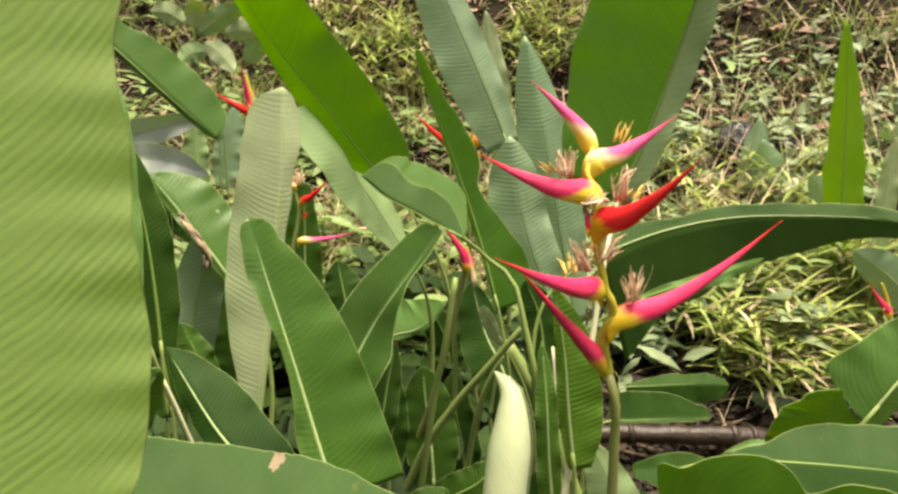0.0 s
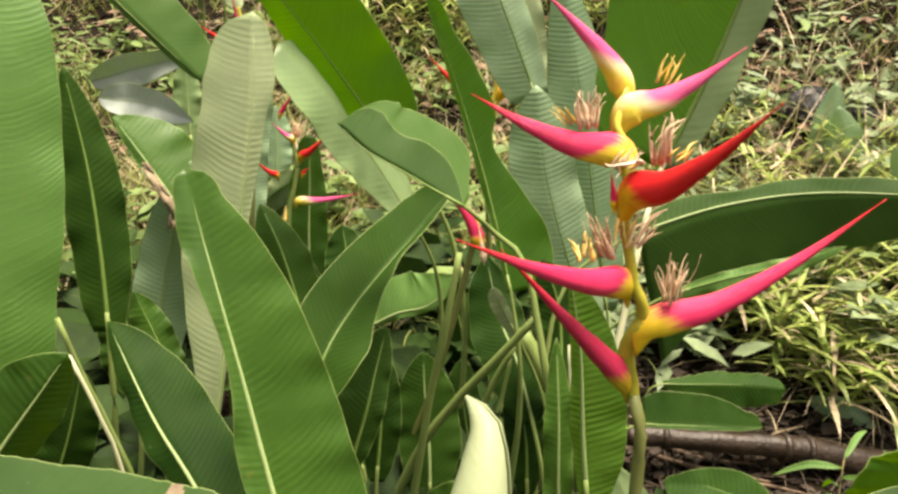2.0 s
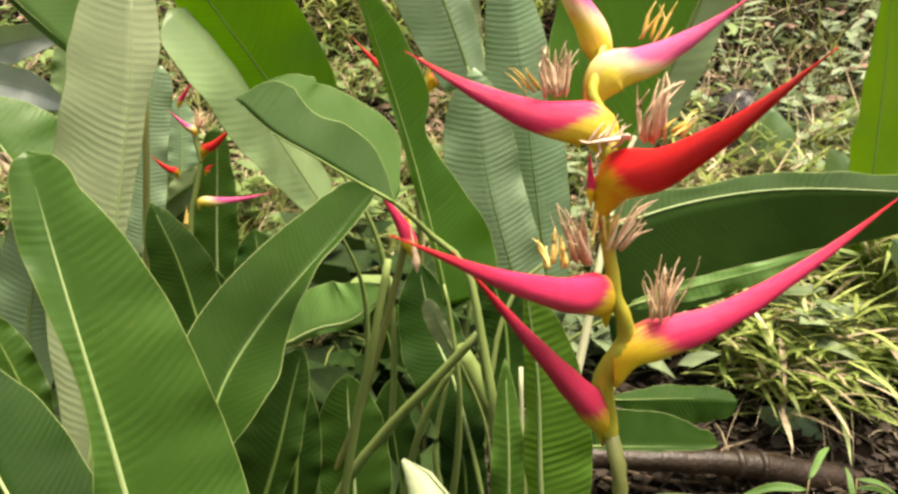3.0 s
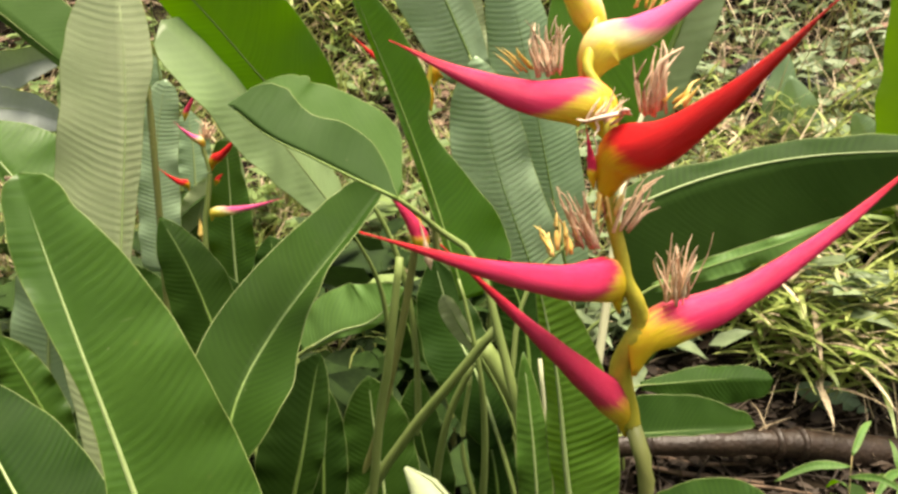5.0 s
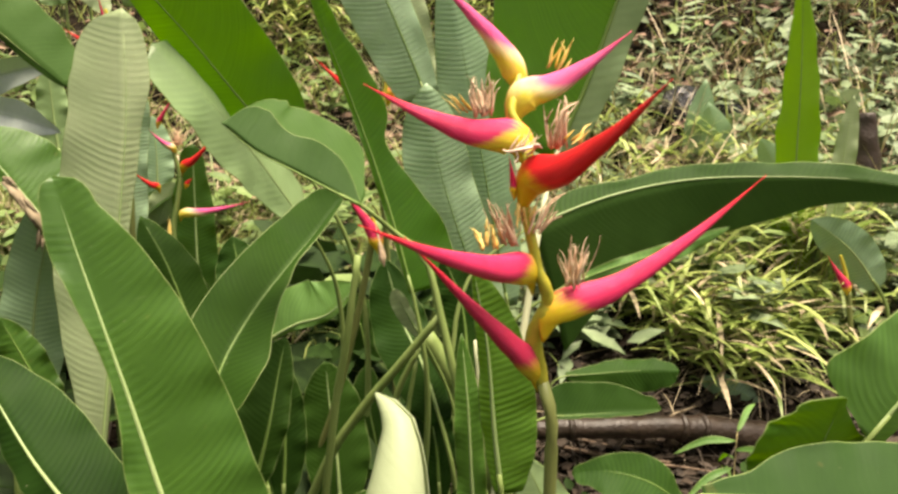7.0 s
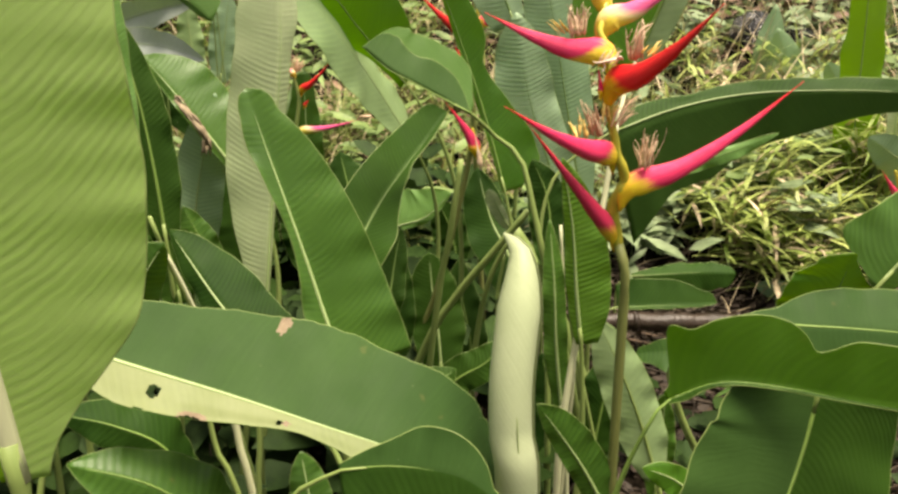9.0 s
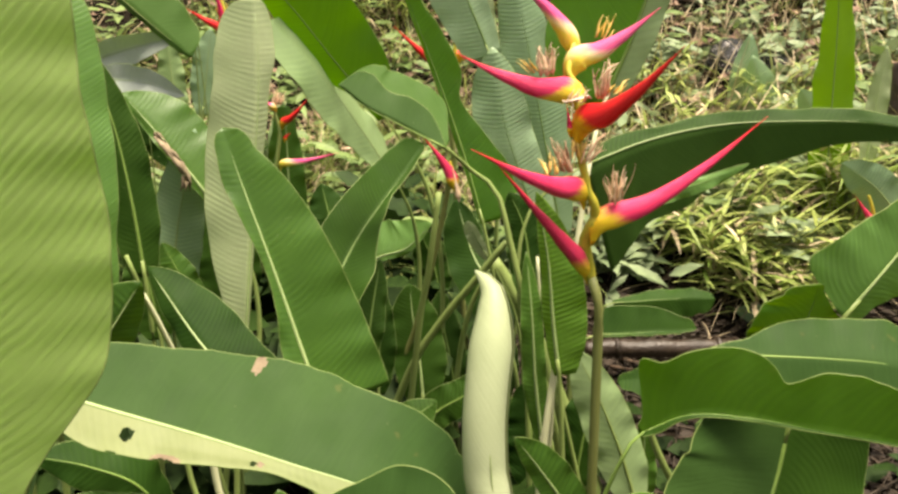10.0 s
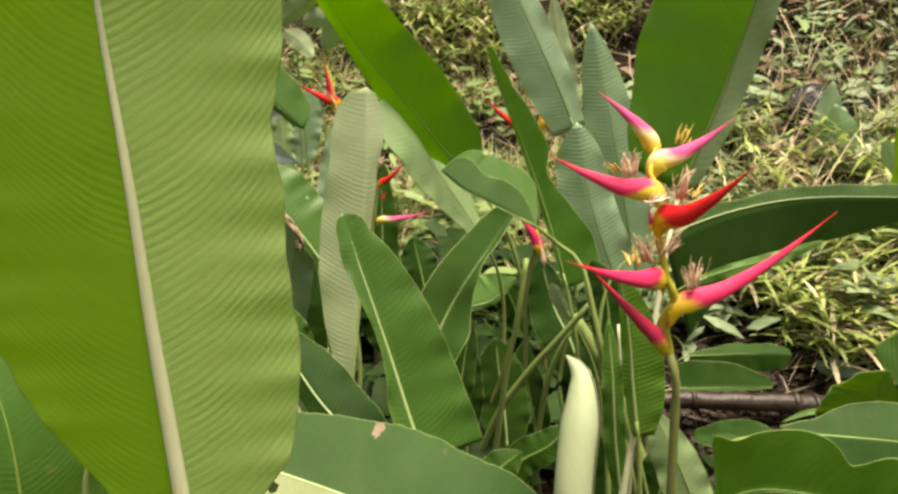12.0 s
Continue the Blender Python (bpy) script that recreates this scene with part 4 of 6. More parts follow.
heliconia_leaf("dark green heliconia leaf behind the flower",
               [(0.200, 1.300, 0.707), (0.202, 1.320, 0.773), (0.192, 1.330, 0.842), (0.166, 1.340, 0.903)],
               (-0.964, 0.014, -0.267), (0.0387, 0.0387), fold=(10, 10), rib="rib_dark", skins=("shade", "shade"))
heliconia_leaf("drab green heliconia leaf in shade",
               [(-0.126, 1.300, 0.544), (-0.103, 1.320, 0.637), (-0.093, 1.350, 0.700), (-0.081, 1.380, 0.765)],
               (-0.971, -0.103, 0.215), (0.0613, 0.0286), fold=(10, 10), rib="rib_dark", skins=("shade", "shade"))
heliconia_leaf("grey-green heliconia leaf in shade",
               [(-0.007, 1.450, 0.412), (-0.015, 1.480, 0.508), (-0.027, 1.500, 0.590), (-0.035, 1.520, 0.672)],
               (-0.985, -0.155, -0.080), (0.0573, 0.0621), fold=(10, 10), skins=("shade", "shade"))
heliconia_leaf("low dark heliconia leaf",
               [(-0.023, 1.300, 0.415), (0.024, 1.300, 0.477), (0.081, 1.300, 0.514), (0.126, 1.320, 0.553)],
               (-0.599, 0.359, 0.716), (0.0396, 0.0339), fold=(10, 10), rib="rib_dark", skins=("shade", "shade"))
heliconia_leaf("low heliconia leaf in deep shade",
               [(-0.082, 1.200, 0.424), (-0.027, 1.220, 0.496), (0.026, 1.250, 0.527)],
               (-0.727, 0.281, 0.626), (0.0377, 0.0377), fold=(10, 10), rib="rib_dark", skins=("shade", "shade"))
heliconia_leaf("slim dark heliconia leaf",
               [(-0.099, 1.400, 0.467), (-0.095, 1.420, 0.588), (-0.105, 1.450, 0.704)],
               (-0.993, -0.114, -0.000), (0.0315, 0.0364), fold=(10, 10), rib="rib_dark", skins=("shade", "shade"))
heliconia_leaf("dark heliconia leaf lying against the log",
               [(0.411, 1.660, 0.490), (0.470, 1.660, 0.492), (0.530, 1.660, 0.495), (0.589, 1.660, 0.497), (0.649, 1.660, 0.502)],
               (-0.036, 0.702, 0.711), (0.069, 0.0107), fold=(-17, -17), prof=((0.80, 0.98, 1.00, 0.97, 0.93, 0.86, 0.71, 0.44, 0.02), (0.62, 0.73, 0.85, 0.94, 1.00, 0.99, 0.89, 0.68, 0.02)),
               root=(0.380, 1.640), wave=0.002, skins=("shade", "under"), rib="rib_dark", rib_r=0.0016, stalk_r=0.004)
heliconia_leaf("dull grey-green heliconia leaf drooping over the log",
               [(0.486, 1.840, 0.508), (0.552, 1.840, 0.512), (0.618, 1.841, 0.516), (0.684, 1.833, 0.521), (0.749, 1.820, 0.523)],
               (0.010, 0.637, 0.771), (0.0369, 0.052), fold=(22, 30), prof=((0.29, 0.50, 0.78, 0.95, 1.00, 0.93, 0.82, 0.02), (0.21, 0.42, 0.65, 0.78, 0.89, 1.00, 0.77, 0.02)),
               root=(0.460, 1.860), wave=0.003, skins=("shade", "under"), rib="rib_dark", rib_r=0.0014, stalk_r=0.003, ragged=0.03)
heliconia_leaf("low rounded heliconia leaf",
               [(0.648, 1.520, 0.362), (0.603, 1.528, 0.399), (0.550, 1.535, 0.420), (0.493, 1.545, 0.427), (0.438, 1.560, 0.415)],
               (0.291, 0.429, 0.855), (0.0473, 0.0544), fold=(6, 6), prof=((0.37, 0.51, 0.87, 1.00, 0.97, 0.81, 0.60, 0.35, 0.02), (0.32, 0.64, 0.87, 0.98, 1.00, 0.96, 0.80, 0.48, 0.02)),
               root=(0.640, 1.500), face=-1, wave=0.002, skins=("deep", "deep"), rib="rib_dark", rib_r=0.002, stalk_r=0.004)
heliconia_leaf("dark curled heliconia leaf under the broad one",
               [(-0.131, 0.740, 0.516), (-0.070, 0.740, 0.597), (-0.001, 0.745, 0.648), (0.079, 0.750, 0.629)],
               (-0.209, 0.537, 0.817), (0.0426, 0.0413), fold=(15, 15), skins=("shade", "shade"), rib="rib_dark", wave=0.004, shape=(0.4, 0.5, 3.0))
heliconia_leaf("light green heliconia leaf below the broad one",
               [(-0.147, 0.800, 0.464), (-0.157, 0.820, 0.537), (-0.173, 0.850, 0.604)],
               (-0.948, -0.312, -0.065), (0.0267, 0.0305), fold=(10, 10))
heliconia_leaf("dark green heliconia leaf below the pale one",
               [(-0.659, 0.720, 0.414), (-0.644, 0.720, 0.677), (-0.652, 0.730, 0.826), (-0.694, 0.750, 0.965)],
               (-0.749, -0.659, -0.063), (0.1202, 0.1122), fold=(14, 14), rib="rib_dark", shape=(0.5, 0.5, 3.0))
# Inner leaves of the clump, their shade put into the dark skin.
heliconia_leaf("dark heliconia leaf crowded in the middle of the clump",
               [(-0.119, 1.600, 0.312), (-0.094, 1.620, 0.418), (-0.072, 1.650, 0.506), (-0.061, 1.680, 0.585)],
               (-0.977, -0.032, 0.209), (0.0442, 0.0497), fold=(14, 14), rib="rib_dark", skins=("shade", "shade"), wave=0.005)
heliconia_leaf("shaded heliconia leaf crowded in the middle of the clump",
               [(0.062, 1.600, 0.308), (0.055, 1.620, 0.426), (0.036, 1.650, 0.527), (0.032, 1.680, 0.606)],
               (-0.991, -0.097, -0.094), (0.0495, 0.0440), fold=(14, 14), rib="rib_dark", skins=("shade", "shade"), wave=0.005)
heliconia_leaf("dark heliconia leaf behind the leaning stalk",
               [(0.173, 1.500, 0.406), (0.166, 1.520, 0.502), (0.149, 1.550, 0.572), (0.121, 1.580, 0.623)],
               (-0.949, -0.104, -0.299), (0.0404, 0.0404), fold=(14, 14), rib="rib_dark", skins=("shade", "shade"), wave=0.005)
heliconia_leaf("shade-darkened heliconia leaf behind the large one",
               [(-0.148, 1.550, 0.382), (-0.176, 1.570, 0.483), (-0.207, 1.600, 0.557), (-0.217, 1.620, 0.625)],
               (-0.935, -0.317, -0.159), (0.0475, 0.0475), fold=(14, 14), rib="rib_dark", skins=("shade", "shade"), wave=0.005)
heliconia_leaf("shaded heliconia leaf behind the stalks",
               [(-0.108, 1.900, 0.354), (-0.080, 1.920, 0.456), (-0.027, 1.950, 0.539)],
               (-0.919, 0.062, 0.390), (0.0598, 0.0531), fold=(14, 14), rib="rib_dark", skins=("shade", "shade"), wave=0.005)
heliconia_leaf("shade-darkened heliconia leaf under the far flower",
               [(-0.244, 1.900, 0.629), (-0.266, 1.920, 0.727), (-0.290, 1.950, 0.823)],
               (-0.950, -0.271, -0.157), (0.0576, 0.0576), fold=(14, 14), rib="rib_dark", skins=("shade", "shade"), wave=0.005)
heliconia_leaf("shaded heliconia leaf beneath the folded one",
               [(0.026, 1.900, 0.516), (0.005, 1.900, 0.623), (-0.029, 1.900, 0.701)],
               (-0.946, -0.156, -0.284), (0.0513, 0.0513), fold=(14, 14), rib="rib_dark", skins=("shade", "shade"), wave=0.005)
heliconia_leaf("shade-darkened heliconia leaf in the shaded side",
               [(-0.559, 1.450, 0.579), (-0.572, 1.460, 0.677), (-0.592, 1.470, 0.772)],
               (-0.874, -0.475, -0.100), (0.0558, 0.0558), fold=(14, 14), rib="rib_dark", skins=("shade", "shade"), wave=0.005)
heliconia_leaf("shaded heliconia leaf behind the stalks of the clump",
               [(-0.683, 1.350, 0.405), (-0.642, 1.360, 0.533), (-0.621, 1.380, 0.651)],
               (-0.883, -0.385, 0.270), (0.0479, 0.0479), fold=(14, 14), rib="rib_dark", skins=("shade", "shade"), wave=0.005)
heliconia_leaf("shade-darkened heliconia leaf behind the grey one",
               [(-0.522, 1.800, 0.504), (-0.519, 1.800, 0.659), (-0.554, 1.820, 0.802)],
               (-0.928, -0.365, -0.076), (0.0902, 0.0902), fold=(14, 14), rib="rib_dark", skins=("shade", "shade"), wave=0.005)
heliconia_leaf("shade-darkened heliconia leaf near the far flower",
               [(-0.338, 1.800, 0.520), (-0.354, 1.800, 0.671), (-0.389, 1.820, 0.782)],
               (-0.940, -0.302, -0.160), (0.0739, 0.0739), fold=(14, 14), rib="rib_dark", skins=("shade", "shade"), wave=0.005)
heliconia_leaf("shade-darkened heliconia leaf behind the torn one",
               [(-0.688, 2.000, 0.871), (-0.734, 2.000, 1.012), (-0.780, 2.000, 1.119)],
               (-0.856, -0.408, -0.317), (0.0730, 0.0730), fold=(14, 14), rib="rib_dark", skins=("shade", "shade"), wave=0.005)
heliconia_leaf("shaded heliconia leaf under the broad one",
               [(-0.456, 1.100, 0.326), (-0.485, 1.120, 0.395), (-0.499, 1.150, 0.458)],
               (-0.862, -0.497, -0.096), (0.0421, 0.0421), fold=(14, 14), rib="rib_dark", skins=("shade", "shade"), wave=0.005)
heliconia_leaf("shade-darkened heliconia leaf under the broad one",
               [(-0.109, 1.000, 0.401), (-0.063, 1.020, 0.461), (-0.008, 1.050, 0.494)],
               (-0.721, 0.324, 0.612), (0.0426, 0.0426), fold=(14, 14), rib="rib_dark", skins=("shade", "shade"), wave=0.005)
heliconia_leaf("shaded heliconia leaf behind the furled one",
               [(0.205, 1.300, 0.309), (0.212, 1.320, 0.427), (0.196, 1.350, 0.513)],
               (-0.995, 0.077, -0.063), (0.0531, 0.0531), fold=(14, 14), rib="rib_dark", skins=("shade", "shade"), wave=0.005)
heliconia_leaf("shade-darkened heliconia leaf behind the flower stem",
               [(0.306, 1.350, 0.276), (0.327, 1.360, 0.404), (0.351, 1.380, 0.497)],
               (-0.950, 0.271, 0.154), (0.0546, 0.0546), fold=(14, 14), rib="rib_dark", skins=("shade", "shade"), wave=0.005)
heliconia_leaf("narrow bright green heliconia leaf under the long one",
               [(0.351, 1.290, 0.871), (0.418, 1.280, 0.899), (0.504, 1.270, 0.929), (0.574, 1.260, 0.961)],
               (-0.306, 0.342, 0.889), (0.0114, 0.0174), fold=(10, 15), root=(0.340, 1.340), skins=("mid", "under"), rib="rib_dark", rib_r=0.002, stalk_r=0.004, shape=(0.4, 0.45, 2.4))
heliconia_leaf("blue-green heliconia leaf behind the far flower",
               [(-0.540, 1.980, 0.742), (-0.535, 1.980, 0.882), (-0.522, 1.980, 1.021), (-0.490, 1.980, 1.157)],
               (-0.992, -0.000, 0.125), (0.0497, 0.0469), fold=(10, 10), prof=((0.99, 1.00, 1.00, 0.94, 0.77, 0.02), (0.93, 0.99, 1.00, 0.95, 0.82, 0.02)),
               skins=("blue", "under"))
heliconia_leaf("dull green heliconia leaf behind the far flower",
               [(-0.401, 2.050, 0.652), (-0.401, 2.050, 0.778), (-0.398, 2.050, 0.904), (-0.396, 2.050, 1.030)],
               (-1.000, -0.000, 0.010), (0.0611, 0.0555), fold=(10, 10), prof=((0.80, 0.93, 1.00, 0.99, 0.66, 0.02), (1.00, 0.93, 0.86, 0.78, 0.52, 0.02)),
               skins=("deep", "under"))
heliconia_leaf("torn white-backed heliconia leaf deep in the clump",
               [(0.139, 1.430, 0.741), (0.116, 1.430, 0.778), (0.102, 1.430, 0.805), (0.090, 1.430, 0.829)],
               (-0.883, -0.138, -0.449), (0.0172, 0.0120), fold=(10, 10), face=-1, skins=("waxy", "waxy"), rib="rib_dark", rib_r=0.002, stalk_r=0.003, wave=0.001, shape=(0.2, 0.6, 4.0))


# ---- the flowers ----
def heliconia_flower(label, stem, rachis, bracts, tufts, root, radii, stem_r, axis="rachis"):
    top = thing("heliconia_flower", label, "flower", "heliconia flowers")
    rnd = random.Random(len(bracts) * 7 + len(tufts))
    z = ground_z(*root)
    foot = Vector((root[0], root[1], z - 0.03))
    first = Vector(stem[-1])
    pts = [*stem, first.lerp(foot, 0.5), foot]
    part("stem", tube(bmesh.new(), pts, [stem_r * 0.95, stem_r, stem_r, stem_r * 1.1, stem_r * 1.3], 30, 10), M["flower_stem"], top)
    part("rachis", tube(bmesh.new(), rachis, [*radii], 60, 10), M[axis], top, "zigzag yellow-green flower axis")
    for k, (b, tip, sag, high, wide, mat) in enumerate(bracts):
        part("bract", bract_mesh(b, tip, sag, high, wide, k), M[mat], top)
    for f, aim, count, ln, spread, mat in tufts:
        part("floret_tuft", floret_mesh(f, aim, count, ln, spread, rnd), M[mat], top, "withered brown florets" if mat == "dry" else "yellow florets")
    return top


SCRAPS = [([(0.196, 0.925, 1.091), (0.201, 0.918, 1.090), (0.209, 0.914, 1.092), (0.219, 0.914, 1.094), (0.225, 0.918, 1.095), (0.232, 0.925, 1.093)], [0.001, 0.0022, 0.0032, 0.0036, 0.003, 0.001]),
          ([(0.207, 0.918, 1.090), (0.208, 0.914, 1.085), (0.205, 0.912, 1.080), (0.207, 0.913, 1.074), (0.207, 0.914, 1.068)], [0.0012, 0.0009, 0.0008, 0.0006]),
          ([(0.221, 0.915, 1.094), (0.225, 0.910, 1.097), (0.227, 0.912, 1.094)], [0.002, 0.003, 0.001])]
main_flower = heliconia_flower("tall heliconia flower stalk with pink, red and yellow bracts",
    [(0.245, 0.955, 0.857), (0.252, 0.950, 0.837), (0.255, 0.945, 0.809), (0.257, 0.950, 0.770)],
    [(0.246, 0.955, 0.852), (0.242, 0.955, 0.870), (0.235, 0.950, 0.892), (0.235, 0.945, 0.911), (0.241, 0.935, 0.933), (0.245, 0.935, 0.944), (0.240, 0.930, 0.962), (0.232, 0.930, 0.978), (0.229, 0.930, 0.993), (0.224, 0.930, 1.013), (0.219, 0.930, 1.034), (0.219, 0.930, 1.055), (0.220, 0.930, 1.072), (0.220, 0.940, 1.092), (0.215, 0.950, 1.110), (0.208, 0.955, 1.123), (0.210, 0.960, 1.135), (0.215, 0.970, 1.150), (0.217, 0.980, 1.163), (0.215, 0.985, 1.172)],
    [((0.238, 0.955, 0.874), (0.105, 0.790, 1.036), (0.000, 0.000, -0.003), 0.0285, 0.0086, "rose"),
     ((0.249, 0.935, 0.941), (0.475, 0.980, 1.063), (0.000, 0.000, -0.019), 0.0340, 0.0102, "pink"),
     ((0.225, 0.930, 0.983), (0.077, 0.701, 1.060), (0.000, 0.000, -0.009), 0.0310, 0.0093, "pink"),
     ((0.220, 0.925, 1.071), (0.305, 0.805, 1.152), (0.000, 0.000, -0.015), 0.0375, 0.0112, "red"),
     ((0.216, 0.950, 1.105), (0.067, 0.986, 1.150), (0.000, 0.000, -0.011), 0.0350, 0.0105, "pink_gold"),
     ((0.215, 0.965, 1.143), (0.319, 0.955, 1.200), (0.000, 0.000, -0.009), 0.0335, 0.0100, "pale_pink"),
     ((0.218, 0.985, 1.166), (0.129, 0.918, 1.241), (0.000, 0.000, 0.004), 0.0300, 0.0090, "pale_pink"),
     ((0.208, 0.930, 1.057), (0.200, 0.915, 1.088), (0.000, 0.000, -0.000), 0.0115, 0.0034, "pink")],
    [((0.204, 0.925, 1.006), (-0.25, 0, 1), 15, 0.042, 0.55, "dry"),
     ((0.185, 0.915, 1.004), (-0.4, 0, 1), 7, 0.024, 0.30, "floret"),
     ((0.270, 0.930, 0.964), (0.1, 0, 1), 15, 0.044, 0.40, "dry"),
     ((0.182, 0.960, 1.124), (-0.05, 0, 1), 17, 0.034, 0.30, "dry"),
     ((0.166, 0.970, 1.128), (-0.8, 0, 0.8), 4, 0.024, 0.20, "floret"),
     ((0.245, 0.920, 1.096), (0.15, 0, 1), 12, 0.042, 0.25, "dry"),
     ((0.257, 0.915, 1.102), (0.5, 0, 0.6), 6, 0.020, 0.30, "floret"),
     ((0.250, 0.965, 1.166), (0.35, 0, 1), 5, 0.030, 0.25, "floret"),
     ((0.210, 0.925, 1.092), (0.1, 0, 0.1), 7, 0.022, 0.60, "dry"),
     ((0.224, 0.925, 1.018), (0.5, 0, 1), 7, 0.040, 0.35, "dry"),
     ((0.220, 0.925, 1.041), (0, 0, -1), 6, 0.020, 0.40, "floret")], (0.260, 0.970), (0.0072, 0.0092, 0.0075, 0.0055, 0.0050, 0.0046, 0.0044, 0.0042, 0.004), 0.007, "rachis")
for scrap, radii in SCRAPS:
    part("dried_scrap", tube(bmesh.new(), scrap, radii, 24, 8, 0.45), M["scrap"], main_flower, "white dried scrap of floret stuck to the axis")
heliconia_flower("heliconia flower with half-withered pink and red bracts",
    [(-0.386, 1.830, 0.812), (-0.389, 1.830, 0.715)],
    [(-0.387, 1.830, 0.800), (-0.383, 1.830, 0.871), (-0.371, 1.830, 0.929), (-0.364, 1.830, 0.975), (-0.372, 1.830, 1.018), (-0.376, 1.830, 1.045)],
    [((-0.364, 1.830, 0.899), (-0.210, 1.780, 0.928), (0.000, 0.000, -0.006), 0.022, 0.007, "pale_pink"),
     ((-0.357, 1.830, 0.999), (-0.273, 1.780, 1.064), (0.000, 0.000, -0.008), 0.021, 0.007, "red"),
     ((-0.372, 1.830, 1.036), (-0.405, 1.780, 1.074), (0.000, 0.000, -0.005), 0.017, 0.006, "pale_pink"),
     ((-0.410, 1.830, 0.955), (-0.444, 1.780, 0.991), (0.000, 0.000, -0.006), 0.015, 0.005, "red"),
     ((-0.412, 1.860, 1.087), (-0.370, 1.840, 1.141), (0.000, 0.000, 0.000), 0.013, 0.004, "rose"),
     ((-0.391, 1.830, 0.855), (-0.393, 1.830, 0.887), (0.000, 0.000, 0.000), 0.014, 0.005, "floret"),
     ((-0.352, 1.830, 0.961), (-0.337, 1.830, 0.972), (0.000, 0.000, 0.000), 0.012, 0.004, "red")],
    [((-0.365, 1.830, 1.042), (0.2, 0, 0.6), 12, 0.035, 0.70, "dry"), ((-0.205, 1.800, 0.935), (0.6, 0, 0.1), 6, 0.030, 0.60, "dry")], (-0.400, 1.870), (0.0055, 0.005, 0.004), 0.0055, "stalk")
heliconia_flower("heliconia flower with red bracts behind the wavy leaf",
    [(0.053, 1.800, 1.056), (0.066, 1.800, 0.924)],
    [(0.056, 1.800, 1.050), (0.063, 1.800, 1.109), (0.073, 1.800, 1.161), (0.080, 1.800, 1.213)],
    [((0.063, 1.800, 1.120), (-0.066, 1.750, 1.218), (0.000, 0.000, -0.010), 0.036, 0.011, "red"),
     ((0.083, 1.800, 1.156), (0.163, 1.780, 1.177), (0.000, 0.000, -0.008), 0.030, 0.009, "pink"),
     ((0.056, 1.800, 1.050), (0.020, 1.780, 1.100), (0.000, 0.000, -0.006), 0.030, 0.009, "red")],
    [], (0.100, 1.850), (0.0055, 0.005, 0.0035), 0.0065, "rachis")
heliconia_flower("small orange and red heliconia flower in the back row",
    [(-0.451, 1.790, 1.192), (-0.450, 1.790, 1.074)],
    [(-0.451, 1.790, 1.192), (-0.460, 1.790, 1.219), (-0.463, 1.790, 1.260), (-0.475, 1.790, 1.307)],
    [((-0.452, 1.790, 1.219), (-0.540, 1.744, 1.266), (0.000, 0.000, -0.006), 0.030, 0.009, "red"),
     ((-0.465, 1.790, 1.226), (-0.471, 1.744, 1.333), (0.000, 0.000, 0.000), 0.026, 0.008, "pink"),
     ((-0.455, 1.790, 1.206), (-0.463, 1.744, 1.246), (0.000, 0.000, 0.000), 0.020, 0.006, "floret")],
    [((-0.468, 1.790, 1.254), (0, 0, 1), 6, 0.030, 0.60, "floret")], (-0.500, 1.860), (0.0055, 0.005, 0.0035), 0.0065, "rachis")
heliconia_flower("young heliconia flower stalk with one red bract",
    [(0.061, 1.420, 0.937), (0.028, 1.450, 0.775), (-0.020, 1.480, 0.590), (-0.064, 1.500, 0.457)],
    [(0.067, 1.420, 0.892), (0.063, 1.420, 0.926), (0.057, 1.420, 0.951)],
    [((0.065, 1.420, 0.918), (0.008, 1.400, 1.000), (0.000, 0.000, 0.004), 0.026, 0.008, "rose"),
     ((0.074, 1.420, 0.886), (0.061, 1.410, 0.944), (0.000, 0.000, 0.000), 0.014, 0.004, "dry")],
    [], (-0.080, 1.520), (0.004, 0.004, 0.003), 0.006, "rachis")
heliconia_flower("small red heliconia flower among blue-green leaves",
    [(1.256, 2.000, 0.663), (1.286, 2.000, 0.520)],
    [(1.256, 2.000, 0.663), (1.241, 2.000, 0.714), (1.223, 2.000, 0.758)],
    [((1.253, 2.000, 0.678), (1.157, 1.950, 0.769), (0.000, 0.000, -0.004), 0.030, 0.009, "rose")],
    [], (1.420, 2.050), (0.0055, 0.005, 0.0035), 0.0065, "rachis")


# ---- stalks, furled leaf, bank ----
def leaf_stalk(label, pts, r, mat):
    top = thing("leaf_stalk", label, "stalk", "bare leaf stalks")
    pts = [Vector(p) for p in pts]
    while len(pts) > 2 and pts[-1].z < ground_z(pts[-1].x, pts[-1].y) + 0.08:
        pts.pop()
    last = pts[-1]
    way = (last - pts[-2]).normalized()
    way = (way + Vector((0, 0, -0.4))).normalized()
    foot = last.copy()
    while foot.z > ground_z(foot.x, foot.y) - 0.03:
        foot += way * 0.02
    part("shaft", tube(bmesh.new(), [*pts, foot], [r * 0.75, r * 0.9, r, r * 1.1, r * 1.3], 28, 10), M[mat], top)
    part("sheath", tube(bmesh.new(), [last.lerp(foot, 0.55), foot], [r * 1.25, r * 1.45], 6, 10), M["stalk"], top, "papery sheath round the stalk foot")
    return top


